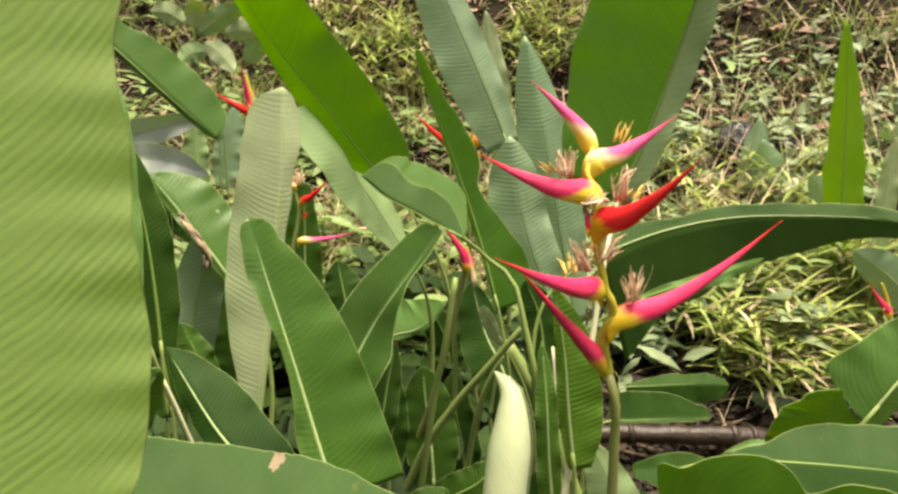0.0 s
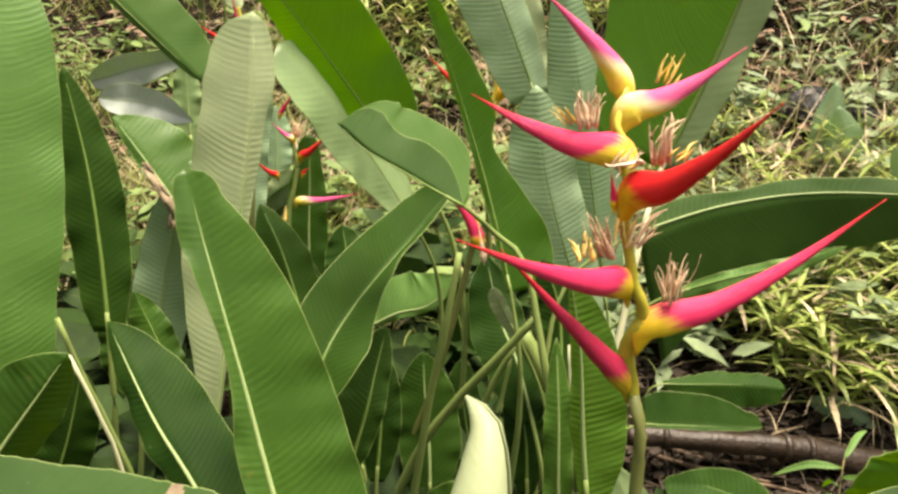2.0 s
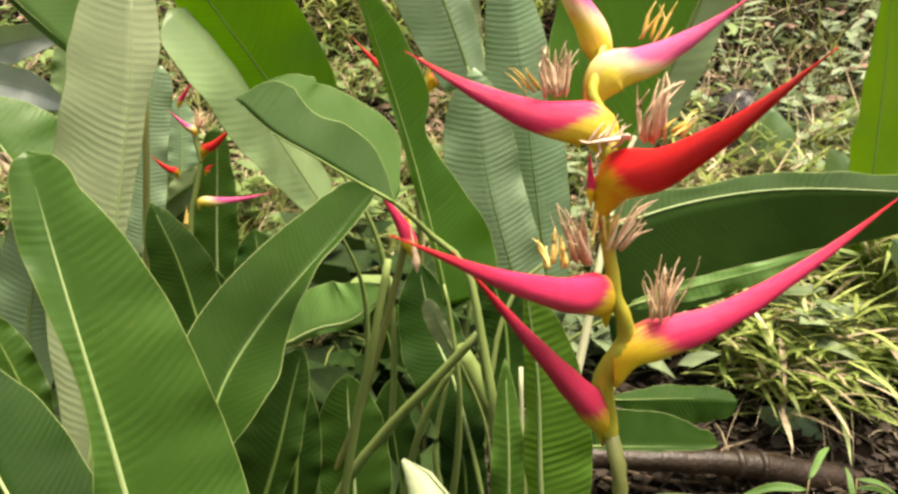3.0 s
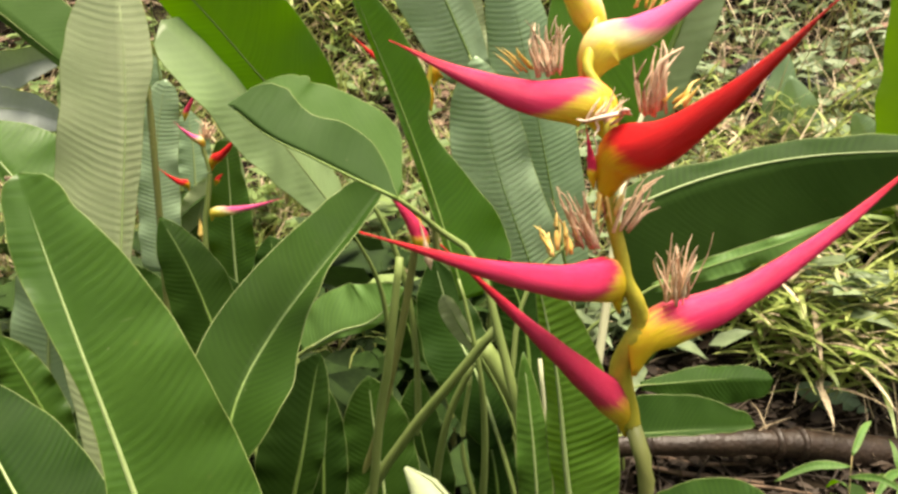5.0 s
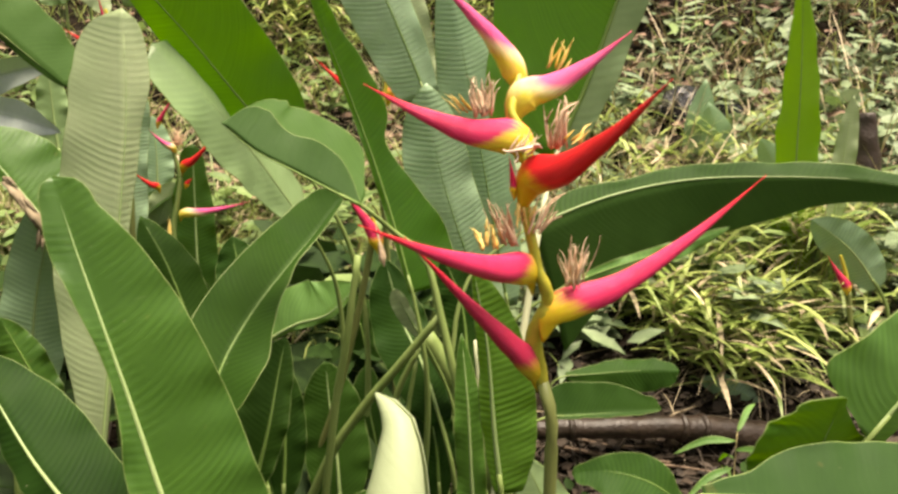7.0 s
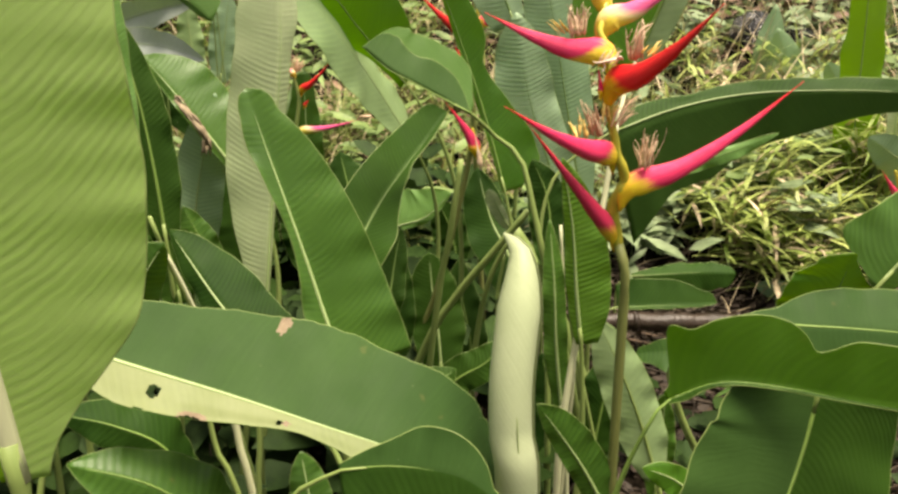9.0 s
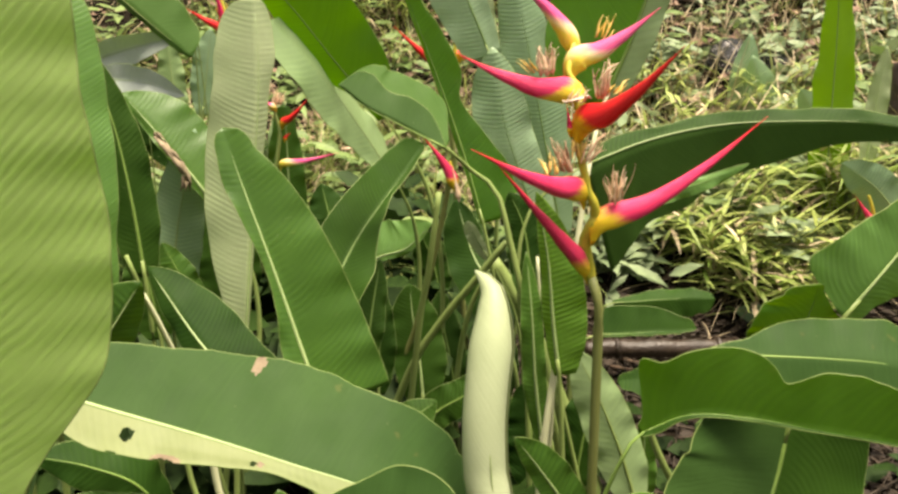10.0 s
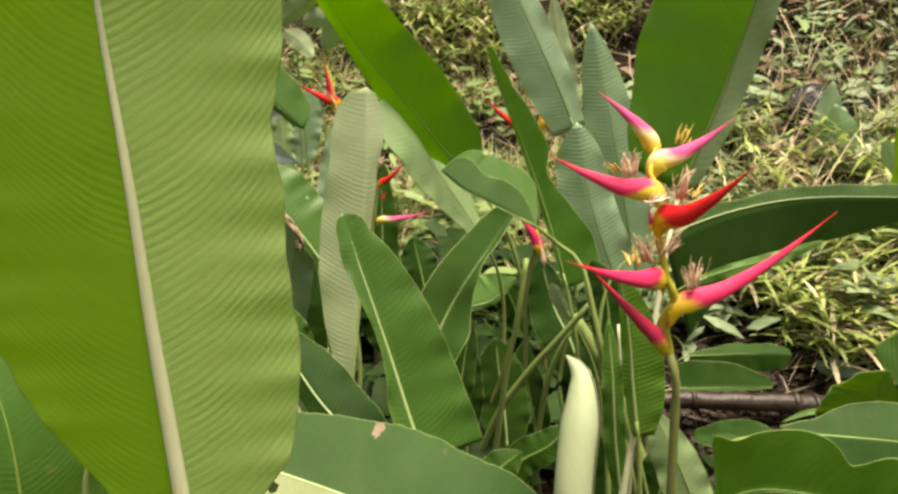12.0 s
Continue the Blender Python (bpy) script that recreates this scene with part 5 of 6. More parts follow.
def rolled_leaf(label, pts, root):
    """A leaf still furled into a tapering roll, with its free edge wound once round it."""
    top = thing("furled_leaf", label, "leaf")
    foot = Vector((root[0], root[1], ground_z(*root) - 0.03))
    last = Vector(pts[-1])
    line = [*pts, last.lerp(foot, 0.5), foot]
    n, sides = 60, 28
    path, tan, length = spline(list(reversed(line)), n)
    bm = bmesh.new()
    uvl = uv_layer(bm)
    rings = []
    for k, (q, t) in enumerate(zip(path, tan)):
        s = k / n
        d = (1 - s) * length
        r = 0.0012 + 0.0210 * min(1.0, max(0.0, (d - 0.004) / 0.085)) ** 0.6 * (1.0 if s > 0.45 else 0.45 + 0.55 * s / 0.45)
        side = t.cross(Vector((0, 1, 0))).normalized()
        nor = side.cross(t).normalized()
        ring = []
        for j in range(sides + 1):
            a = 2 * math.pi * j / sides + 2.2 + 1.4 * s
            rr = r * (1 + 0.13 * j / sides) * (1 + 0.03 * noise.noise((s * 14, math.cos(a), math.sin(a))))
            ring.append((bm.verts.new(q + side * (rr * math.cos(a)) + nor * (rr * math.sin(a))), (s * length, rr * 2 * math.pi * j / sides)))
        rings.append(ring)
    for k in range(n):
        for j in range(sides):
            cells = (rings[k][j], rings[k][j + 1], rings[k + 1][j + 1], rings[k + 1][j])
            f = bm.faces.new([c[0] for c in cells])
            for l, c in zip(f.loops, cells):
                l[uvl].uv = c[1]
    part("roll", bm, M["bud"], top)
    q = [p for p in path[20:52]]
    part("free_edge", tube(bmesh.new(), [v + Vector((0.004, -0.021, 0)) for v in q[::4]], [0.0007, 0.0009, 0.0005], 24, 6), M["rim"], top, "pale free edge of the furled leaf")
    return top


def dried_margin(label, pts):
    top = thing("dried_leaf_edge", label, "dead leaf")
    rnd = random.Random(5)
    bm = bmesh.new()
    path, tan, length = spline(pts, 14)
    for k in range(14):
        q = path[k]
        for _ in range(2):
            d = Vector((rnd.uniform(-1, 1), rnd.uniform(-1, 0.2), rnd.uniform(-1, 0.6))) * 0.009
            tube(bm, [q, q + d * 0.6 + Vector((0, 0, 0.004)), q + tan[k] * 0.02 + d], [0.003, 0.005, 0.001], 5, 6, 0.35)
    part("shred", bm, M["brown"], top)
    part("strip", tube(bmesh.new(), pts, [0.003, 0.0115, 0.007, 0.013, 0.007, 0.003], 40, 10, 0.55), M["brown"], top)
    return top


def broad_weed(label, mid, across, wide, skin, fold):
    top = thing("weed_leaf", label, "leaf", "weeds on the bank")
    LEAF[0] += 1
    part("blade", blade_mesh(mid, across, (wide, wide), (fold, fold), 1, (0, 0), 0.004, 2.5, (0.2, 0.4, 2.2), LEAF[0], (), 18, 5), [M[skin], M["under"], M["rim"]], top)
    path, tan, length = spline(mid, 12)
    part("midrib", tube(bmesh.new(), path[:12], [0.0018, 0.0012, 0.0005], 14, 6), M["rib_dark" if skin == "shade" else "rib"], top)
    base = Vector(mid[0])
    g = ground_z(base.x, base.y)
    part("petiole", tube(bmesh.new(), [base, base - tan[0] * 0.03, Vector((base.x, base.y + 0.02, g - 0.03))], [0.002, 0.0025, 0.003], 10, 6), M["stalk"], top)
    return top


def bamboo_sprig(foot, tip, seed):
    """One thin bamboo shoot with a fan of narrow leaves at its top."""
    top = thing("bamboo_sprig", "fresh bamboo shoot with narrow green leaves beside the log", "bamboo", "bamboo shoots")
    rnd = random.Random(seed)
    tip = Vector(tip)
    root = Vector((foot[0], foot[1], ground_z(foot[0], foot[1]) - 0.02))
    part("stem", tube(bmesh.new(), [root, root.lerp(tip, 0.5) + Vector((0.01, 0, 0)), tip], [0.002, 0.0016, 0.0008], 14, 6), M["cane"], top)
    for k in range(9):
        q = root.lerp(tip, 1.0 - 0.05 * k)
        a = rnd.uniform(0, 6.28)
        d = Vector((math.cos(a), 0.6 * math.sin(a), rnd.uniform(-0.2, 0.7))).normalized()
        ln = rnd.uniform(0.07, 0.13)
        mid = [q, q + d * (ln * 0.5), q + d * ln - Vector((0, 0, 0.25 * ln))]
        side = d.cross(Vector((0, -0.8, 0.6))).normalized()
        part("leaf", blade_mesh(mid, side, (ln * 0.06, ln * 0.06), (14, 14), 1, (0, 0), 0.001, 1.0, (0.15, 0.35, 1.8), seed + k, (), 10, 3, thick=0.0005), [M["upper"], M["mid"], M["rim"]], top)
    return top


def fallen_log(pts, r):
    top = thing("fallen_log", "dark wet fallen stem lying across the foot of the bank", "log")
    bm = tube(bmesh.new(), pts, [r * 0.6, r * 0.66, r * 0.8, r, r * 1.05, r], 90, 18)
    for v in bm.verts:
        k = 0.004 * noise.noise(v.co * 22) + 0.002 * noise.noise(v.co * 70)
        v.co += Vector((0, 0.3, 1)) * k
    part("stem", bm, M["bark"], top)
    path, tan, _ = spline(pts, 40)
    for k in (3, 13, 15, 27, 35):
        g = r * min(1.0, 0.6 + 0.016 * k)
        part("node_ring", tube(bmesh.new(), [path[k] - tan[k] * 0.008, path[k], path[k] + tan[k] * 0.008], [g * 1.02, g * 1.2, g * 1.02], 4, 18), M["bark"], top, "swollen ring on the stem")
    return top


def fallen_stick(label, line, r):
    """A bare stick that lies on the ground."""
    top = thing("fallen_stick", label, "stick", "sticks round the log")
    pts = [(x, y, ground_z(x, y) + r + 0.012) for x, y in line]
    bm = tube(bmesh.new(), pts, [r * 0.8, r, r * 0.9, r * 0.5], 24, 8)
    for v in bm.verts:
        v.co += Vector((0, 0, 1)) * (0.15 * r * noise.noise(v.co * 60))
    part("shaft", bm, M["stick"], top)
    part("knot", tube(bmesh.new(), [Vector(pts[1]) - Vector((0.006, 0, 0)), Vector(pts[1]), Vector(pts[1]) + Vector((0.006, 0, 0))], [r * 0.9, r * 1.35, r * 0.9], 4, 8), M["stick"], top, "knot on the stick")
    return top


def cut_cane(pts, r):
    top = thing("cut_cane", "dry tan piece of cane lying on the bank", "cane", "dry canes")
    part("shaft", tube(bmesh.new(), pts, [r, r * 1.02, r * 0.96], 20, 14), M["cane"], top)
    path, tan, _ = spline(pts, 8)
    for k in (2, 6):
        part("node_ring", tube(bmesh.new(), [path[k] - tan[k] * 0.004, path[k], path[k] + tan[k] * 0.004], [r, r * 1.1, r], 4, 14), M["straw"], top, "ring round the cane")
    return top


def stump(at):
    top = thing("tree_stump", "grey-brown weathered stump on the bank", "stump")
    x, y, z = at
    g = ground_z(x, y)
    bm = tube(bmesh.new(), [(x + 0.06, y, g - 0.05), (x + 0.03, y, (g + z) / 2), (x, y, z + 0.22)], [0.075, 0.06, 0.055, 0.03], 24, 16)
    for v in bm.verts:
        v.co += Vector((noise.noise(v.co * 14), noise.noise(v.co * 15 + Vector((5, 0, 0))), 0)) * 0.014
    part("wood", bm, M["bark"], top)
    return top


def wet_stone(at, r):
    top = thing("wet_stone", "black wet stone glinting on the bank", "stone", "wet stones")
    bm = bmesh.new()
    bmesh.ops.create_icosphere(bm, subdivisions=4, radius=r)
    x, y = at
    for v in bm.verts:
        d = v.co.normalized() * 3 + Vector((x, y, 0))
        v.co *= 1 + 0.3 * noise.noise(d * 0.6) + 0.1 * noise.noise(d * 2.4) + 0.1 * noise.noise(d * 6) + 0.06 * noise.noise(d * 15)
        v.co += Vector((x, y, ground_z(x, y) + r * 0.45))
    part("rock", bm, M["stone"], top)
    return top


class Heap:
    """Gathers many small flat pieces into one mesh."""

    def __init__(self):
        self.v, self.f = [], []

    def blade(self, root, way, length, width, droop, steps=4, fold=0.0):
        """A narrow blade of grass that bends down towards its point."""
        p, d = Vector(root), Vector(way).normalized()
        side = d.cross(Vector((0, 0, 1)))
        side = side.normalized() if side.length > 0.01 else Vector((1, 0, 0))
        i = len(self.v)
        for k in range(steps + 1):
            s = k / steps
            w = width * (0.5 + 1.2 * s if s < 0.4 else (1 - s) / 0.6 * 0.98 + 0.02)
            self.v += [p - side * w, p + side * w]
            d = (d + Vector((0, 0, -droop / steps))).normalized()
            p = p + d * (length / steps)
        for k in range(steps):
            a = i + 2 * k
            self.f.append((a, a + 1, a + 3, a + 2))

    def leaflet(self, root, way, length, width, up):
        """A pointed leaflet with a raised fold."""
        p, d = Vector(root), Vector(way).normalized()
        side = d.cross(Vector(up))
        side = side.normalized() if side.length > 0.01 else Vector((1, 0, 0))
        n = side.cross(d)
        i = len(self.v)
        a, b, c = p + d * (length * 0.3), p + d * (length * 0.68), p + d * length - n * (0.12 * length)
        e, g = n * (0.25 * width), n * (0.2 * width)
        self.v += [p, a - e, b - g, c, a + side * width, b + side * (width * 0.75), a - side * width, b - side * (width * 0.75)]
        for q in ((0, 4, 1), (1, 4, 5, 2), (2, 5, 3), (0, 1, 6), (1, 2, 7, 6), (2, 3, 7)):
            self.f.append(tuple(i + k for k in q))

    def twig(self, a, b, r):
        a, b = Vector(a), Vector(b)
        t = (b - a).normalized()
        s = t.orthogonal().normalized()
        u = t.cross(s)
        i = len(self.v)
        m = a.lerp(b, 0.5) + s * ((b - a).length * 0.06)
        for q, k in ((a, 1.0), (m, 0.9), (b, 0.5)):
            for g in range(4):
                self.v.append(q + (s * math.cos(g * 1.571) + u * math.sin(g * 1.571)) * (r * k))
        for lev in (0, 4):
            for g in range(4):
                self.f.append((i + lev + g, i + lev + (g + 1) % 4, i + lev + 4 + (g + 1) % 4, i + lev + 4 + g))

    def done(self, name, label, category, mat):
        me = bpy.data.meshes.new(name)
        me.from_pydata([tuple(v) for v in self.v], [], self.f)
        me.materials.append(M[mat])
        for p in me.polygons:
            p.use_smooth = True
        return tagged(new(name, me), label, category, kind="stuff")


leaf_stalk("smooth green leaf stalk leaning through the clump", [(0.162, 1.350, 0.804), (0.101, 1.380, 0.717), (0.030, 1.420, 0.614), (-0.041, 1.450, 0.483)], 0.0085, "stalk")
leaf_stalk("thin green leaf stalk deep in the clump", [(0.131, 1.400, 0.735), (0.091, 1.420, 0.636), (0.065, 1.450, 0.481)], 0.0065, "stalk")
leaf_stalk("pale upright leaf stalk", [(0.036, 1.370, 0.899), (0.024, 1.370, 0.817), (0.010, 1.380, 0.728), (-0.011, 1.400, 0.611)], 0.007, "stalk")
leaf_stalk("thin green leaf stalk", [(-0.400, 1.000, 0.882), (-0.388, 1.020, 0.806), (-0.367, 1.040, 0.719), (-0.340, 1.060, 0.585)], 0.004, "stalk")
leaf_stalk("thin pale green leaf stalk", [(-0.383, 0.990, 0.842), (-0.359, 1.000, 0.767), (-0.338, 1.020, 0.646)], 0.003, "stalk_pale")
leaf_stalk("green leaf stalk under the broad leaf", [(-0.311, 0.900, 0.662), (-0.302, 0.900, 0.572), (-0.277, 0.900, 0.496)], 0.0045, "stalk")
leaf_stalk("pale green leaf stalk under the broad leaf", [(-0.283, 0.920, 0.651), (-0.276, 0.920, 0.559), (-0.264, 0.920, 0.481)], 0.006, "stalk_pale")
leaf_stalk("upright green leaf stalk under the broad leaf", [(-0.237, 0.900, 0.662), (-0.243, 0.900, 0.572), (-0.250, 0.900, 0.496)], 0.0045, "stalk")
leaf_stalk("thin pale leaf stalk beside the flower stem", [(0.223, 1.120, 0.642), (0.221, 1.120, 0.537), (0.213, 1.120, 0.426)], 0.004, "stalk_pale")
leaf_stalk("thin whitish leaf stalk beside the flower stem", [(0.203, 1.200, 0.816), (0.214, 1.190, 0.654), (0.224, 1.180, 0.458)], 0.0035, "stalk_pale")
leaf_stalk("thick olive old stem among the leaf stalks", [(0.141, 1.500, 0.730), (0.167, 1.500, 0.690), (0.194, 1.500, 0.643), (0.227, 1.500, 0.579)], 0.022, "stalk")
leaf_stalk("dark green leaf stalk", [(0.129, 1.500, 0.677), (0.113, 1.500, 0.556), (0.135, 1.500, 0.429)], 0.005, "stalk")
rolled_leaf("pale furled heliconia leaf standing upright", [(0.083, 0.785, 0.916), (0.089, 0.780, 0.911), (0.099, 0.770, 0.902), (0.101, 0.755, 0.882), (0.099, 0.742, 0.855), (0.093, 0.725, 0.810), (0.089, 0.713, 0.763), (0.090, 0.705, 0.707), (0.096, 0.700, 0.660)], (0.11, 0.76))
dried_margin("curled dry brown leaf edge hanging in shreds", [(-0.517, 1.440, 1.007), (-0.496, 1.435, 0.983), (-0.476, 1.430, 0.959), (-0.461, 1.430, 0.932), (-0.466, 1.430, 0.904)])
broad_weed("upright blue-green leaf on the bank", [(1.295, 3.100, 0.803), (1.290, 3.100, 1.020), (1.302, 3.100, 1.230)], (-0.931, 0.365, 0.016), 0.063, "blue", 12)
broad_weed("upright grey-green leaf on the bank", [(1.367, 3.000, 0.816), (1.331, 3.000, 0.979), (1.275, 3.000, 1.140)], (-0.902, 0.348, -0.257), 0.066, "blue", 12)
broad_weed("grey-green leaf among grass on the bank", [(1.372, 2.600, 0.888), (1.336, 2.600, 0.952), (1.290, 2.600, 1.025)], (-0.792, 0.387, -0.472), 0.041, "blue", 12)
broad_weed("pale leaf among grass on the bank", [(1.375, 2.700, 0.906), (1.357, 2.700, 0.973)], (-0.869, 0.441, -0.227), 0.035, "waxy", 12)
broad_weed("large blue-green lobed leaf", [(-0.848, 1.850, 1.143), (-0.689, 1.800, 1.181), (-0.574, 1.780, 1.203)], (-0.255, -0.181, 0.950), 0.038, "frost", -20)
broad_weed("large blue-green leaf with sky sheen in its colour", [(-0.798, 1.800, 1.110), (-0.662, 1.750, 1.102), (-0.549, 1.720, 1.070)], (0.198, 0.136, 0.971), 0.039, "frost", -20)
broad_weed("pale green leaf behind the lobed one", [(-0.749, 1.950, 1.033), (-0.753, 1.900, 1.066), (-0.801, 1.900, 1.055)], (-0.233, -0.184, -0.955), 0.017, "waxy", 0)
broad_weed("pale grey fallen leaf in the grass", [(0.884, 2.000, 0.426), (0.970, 1.980, 0.404), (1.051, 1.950, 0.358)], (0.416, 0.184, 0.890), 0.032, "blue", 12)
broad_weed("grey-green leaf in the grass", [(0.805, 2.100, 0.385), (0.860, 2.100, 0.414), (0.918, 2.100, 0.398)], (-0.099, 0.431, 0.897), 0.026, "blue", 12)
broad_weed("large pale leaf at the foot of the bank", [(0.944, 2.400, 0.727), (1.003, 2.400, 0.667), (1.057, 2.400, 0.686)], (0.333, 0.076, 0.940), 0.050, "waxy", 12)
broad_weed("grey-green weed leaf with drooping fingers", [(-0.762, 2.300, 1.463), (-0.677, 2.280, 1.515), (-0.594, 2.250, 1.538)], (-0.459, -0.262, 0.849), 0.033, "bloom", 12)
broad_weed("grey-green weed leaf with drooping fingers", [(-0.746, 2.300, 1.437), (-0.693, 2.280, 1.406), (-0.639, 2.250, 1.347)], (0.675, 0.152, 0.721), 0.033, "waxy", 12)
broad_weed("grey-green weed leaf with drooping fingers", [(-0.769, 2.300, 1.480), (-0.759, 2.280, 1.532), (-0.746, 2.250, 1.555)], (-0.939, -0.339, 0.062), 0.033, "waxy", 12)
broad_weed("grey-green weed leaf with drooping fingers", [(-0.739, 2.300, 1.411), (-0.776, 2.280, 1.406), (-0.810, 2.250, 1.373)], (0.342, 0.205, -0.917), 0.033, "bloom", 12)
broad_weed("grey-green weed leaf with drooping fingers", [(-0.683, 2.300, 1.462), (-0.623, 2.280, 1.473), (-0.564, 2.250, 1.456)], (0.006, -0.117, 0.993), 0.033, "waxy", 12)
broad_weed("grey-green weed leaf with drooping fingers", [(-0.803, 2.300, 1.497), (-0.846, 2.280, 1.524), (-0.886, 2.250, 1.523)], (-0.316, 0.012, -0.949), 0.033, "waxy", 12)
broad_weed("grey-green weed leaf with drooping fingers", [(-0.617, 2.300, 1.376), (-0.578, 2.280, 1.422), (-0.539, 2.250, 1.439)], (-0.698, -0.254, 0.670), 0.034, "bloom", 12)
fallen_log([(0.407, 1.800, 0.393), (0.505, 1.800, 0.395), (0.763, 1.830, 0.377), (0.931, 1.860, 0.343), (1.123, 1.900, 0.298), (1.486, 1.960, 0.212)], 0.037)
cut_cane([(1.005, 1.980, 0.323), (1.085, 2.000, 0.307), (1.287, 2.050, 0.261)], 0.02)
cut_cane([(1.127, 2.200, 0.582), (1.225, 2.200, 0.573), (1.404, 2.220, 0.559)], 0.016)
bamboo_sprig((0.717, 1.500, 0.388), (0.737, 1.500, 0.525), 21)
bamboo_sprig((0.861, 1.550, 0.357), (0.850, 1.550, 0.502), 22)
stump((1.638, 2.600, 0.889))
wet_stone((1.340, 3.420), 0.10)
wet_stone((1.500, 3.360), 0.07)
fallen_stick("reddish-brown stick lying below the log", [(0.488, 1.850), (0.576, 1.830), (0.654, 1.820), (0.735, 1.800)], 0.006)
fallen_stick("thin tan stick lying below the log", [(0.511, 1.880), (0.607, 1.850), (0.714, 1.840)], 0.005)
fallen_stick("grey stick lying below the log", [(0.579, 1.790), (0.702, 1.800), (0.827, 1.780)], 0.004)
fallen_stick("pale stick lying below the log", [(0.934, 1.780), (0.996, 1.770), (1.071, 1.760)], 0.006)
fallen_stick("dark stick lying behind the log", [(0.543, 2.070), (0.641, 2.040), (0.721, 2.060)], 0.004)
fallen_stick("thin dry stem lying behind the log", [(0.520, 2.030), (0.611, 2.040), (0.680, 2.020)], 0.003)
fallen_stick("thin dry stem lying below the log", [(0.524, 1.780), (0.642, 1.780), (0.767, 1.760)], 0.003)
BAMBOO_TUFTS = [(0.90, 2.07), (0.83, 2.12), (1.03, 2.10), (1.19, 2.22), (1.03, 2.22), (1.36, 2.32), (1.51, 2.37), (1.32, 2.42), (0.84, 2.22), (1.33, 2.17), (1.05, 2.05), (1.18, 2.10), (0.95, 2.15), (1.58, 2.50), (0.95, 2.75), (1.15, 2.95), (1.30, 2.80), (1.62, 3.0), (0.98, 3.2), (-0.79, 4.47), (-0.56, 4.32), (-0.34, 4.43), (-0.47, 4.10), (-0.26, 4.08), (-0.15, 4.24), (0.38, 4.37), (0.49, 4.14), (0.46, 4.50), (0.64, 4.30), (-0.71, 4.66)]

# ---- grass, weeds and litter ----
rnd = random.Random(11)


def on_bank(y0, y1):
    """A random spot on the part of the bank that the clump leaves open to view."""
    y = y0 + (y1 - y0) * rnd.random() ** 1.3
    return rnd.uniform(-0.35 - 0.72 * y, 0.3 + 0.72 * y), y


def bare(x, y):
    """The trodden strip below the wet stones, where nothing grows."""
    return 2.6 < y < 3.6 and abs(x - 0.38 * y - 0.05) < 0.11


heap, dry = Heap(), Heap()
for x, y in BAMBOO_TUFTS:
    for _ in range(9):
        sx, sy = x + rnd.gauss(0, 0.06), y + rnd.gauss(0, 0.06)
        g = ground_z(sx, sy)
        h = rnd.uniform(0.06, 0.28)
        lean = Vector((rnd.uniform(-0.6, 0.6), rnd.uniform(-0.6, 0.3), 1)).normalized()
        dry.twig((sx, sy, g - 0.01), Vector((sx, sy, g)) + lean * h, 0.0016)
        for k in range(11):
            a = k * 2.4 + rnd.uniform(-0.4, 0.4)
            q = Vector((sx, sy, g)) + lean * (h * rnd.uniform(0.45, 1.0))
            (dry if rnd.random() < 0.2 else heap).blade(q, (math.cos(a), math.sin(a) * 0.9, rnd.uniform(-0.1, 1.1)), rnd.uniform(0.08, 0.21), rnd.uniform(0.005, 0.0105), rnd.uniform(0.3, 1.1))
    for _ in range(26):
        sx, sy = x + rnd.gauss(0.05, 0.12), y + rnd.gauss(0, 0.1)
        a = rnd.uniform(0, 6.28)
        dry.blade((sx, sy, ground_z(sx, sy)), (math.cos(a), math.sin(a), rnd.uniform(0.1, 1.3)), rnd.uniform(0.1, 0.3), rnd.uniform(0.0008, 0.002), rnd.uniform(0.3, 1.8))
heap.done("bamboo_grass", "yellow-green bamboo grass in dense tufts", "grass", "bamboo_leaf")

heap = Heap()
for _ in range(2900):
    x, y = on_bank(2.2, 5.6)
    if noise.noise((x * 2.3, y * 2.3, 7)) < -0.05 or bare(x, y) or (x > 0.25 and rnd.random() < 0.5):
        continue
    for _ in range(rnd.randint(8, 18)):
        sx, sy = x + rnd.gauss(0, 0.06), y + rnd.gauss(0, 0.06)
        a = rnd.uniform(0, 6.28)
        root = (sx, sy, ground_z(sx, sy) - 0.01)
        way = (math.cos(a) * 0.6, math.sin(a) * 0.6, rnd.uniform(0.4, 1.4))
        (dry if rnd.random() < 0.3 else heap).blade(root, way, rnd.uniform(0.12, 0.34), rnd.uniform(0.002, 0.0045), rnd.uniform(0.5, 1.6))
heap.done("bank_grass", "long green grass growing over the bank", "grass", "grass")
dry.done("dry_grass", "dry straw-coloured grass on the bank", "grass", "straw")

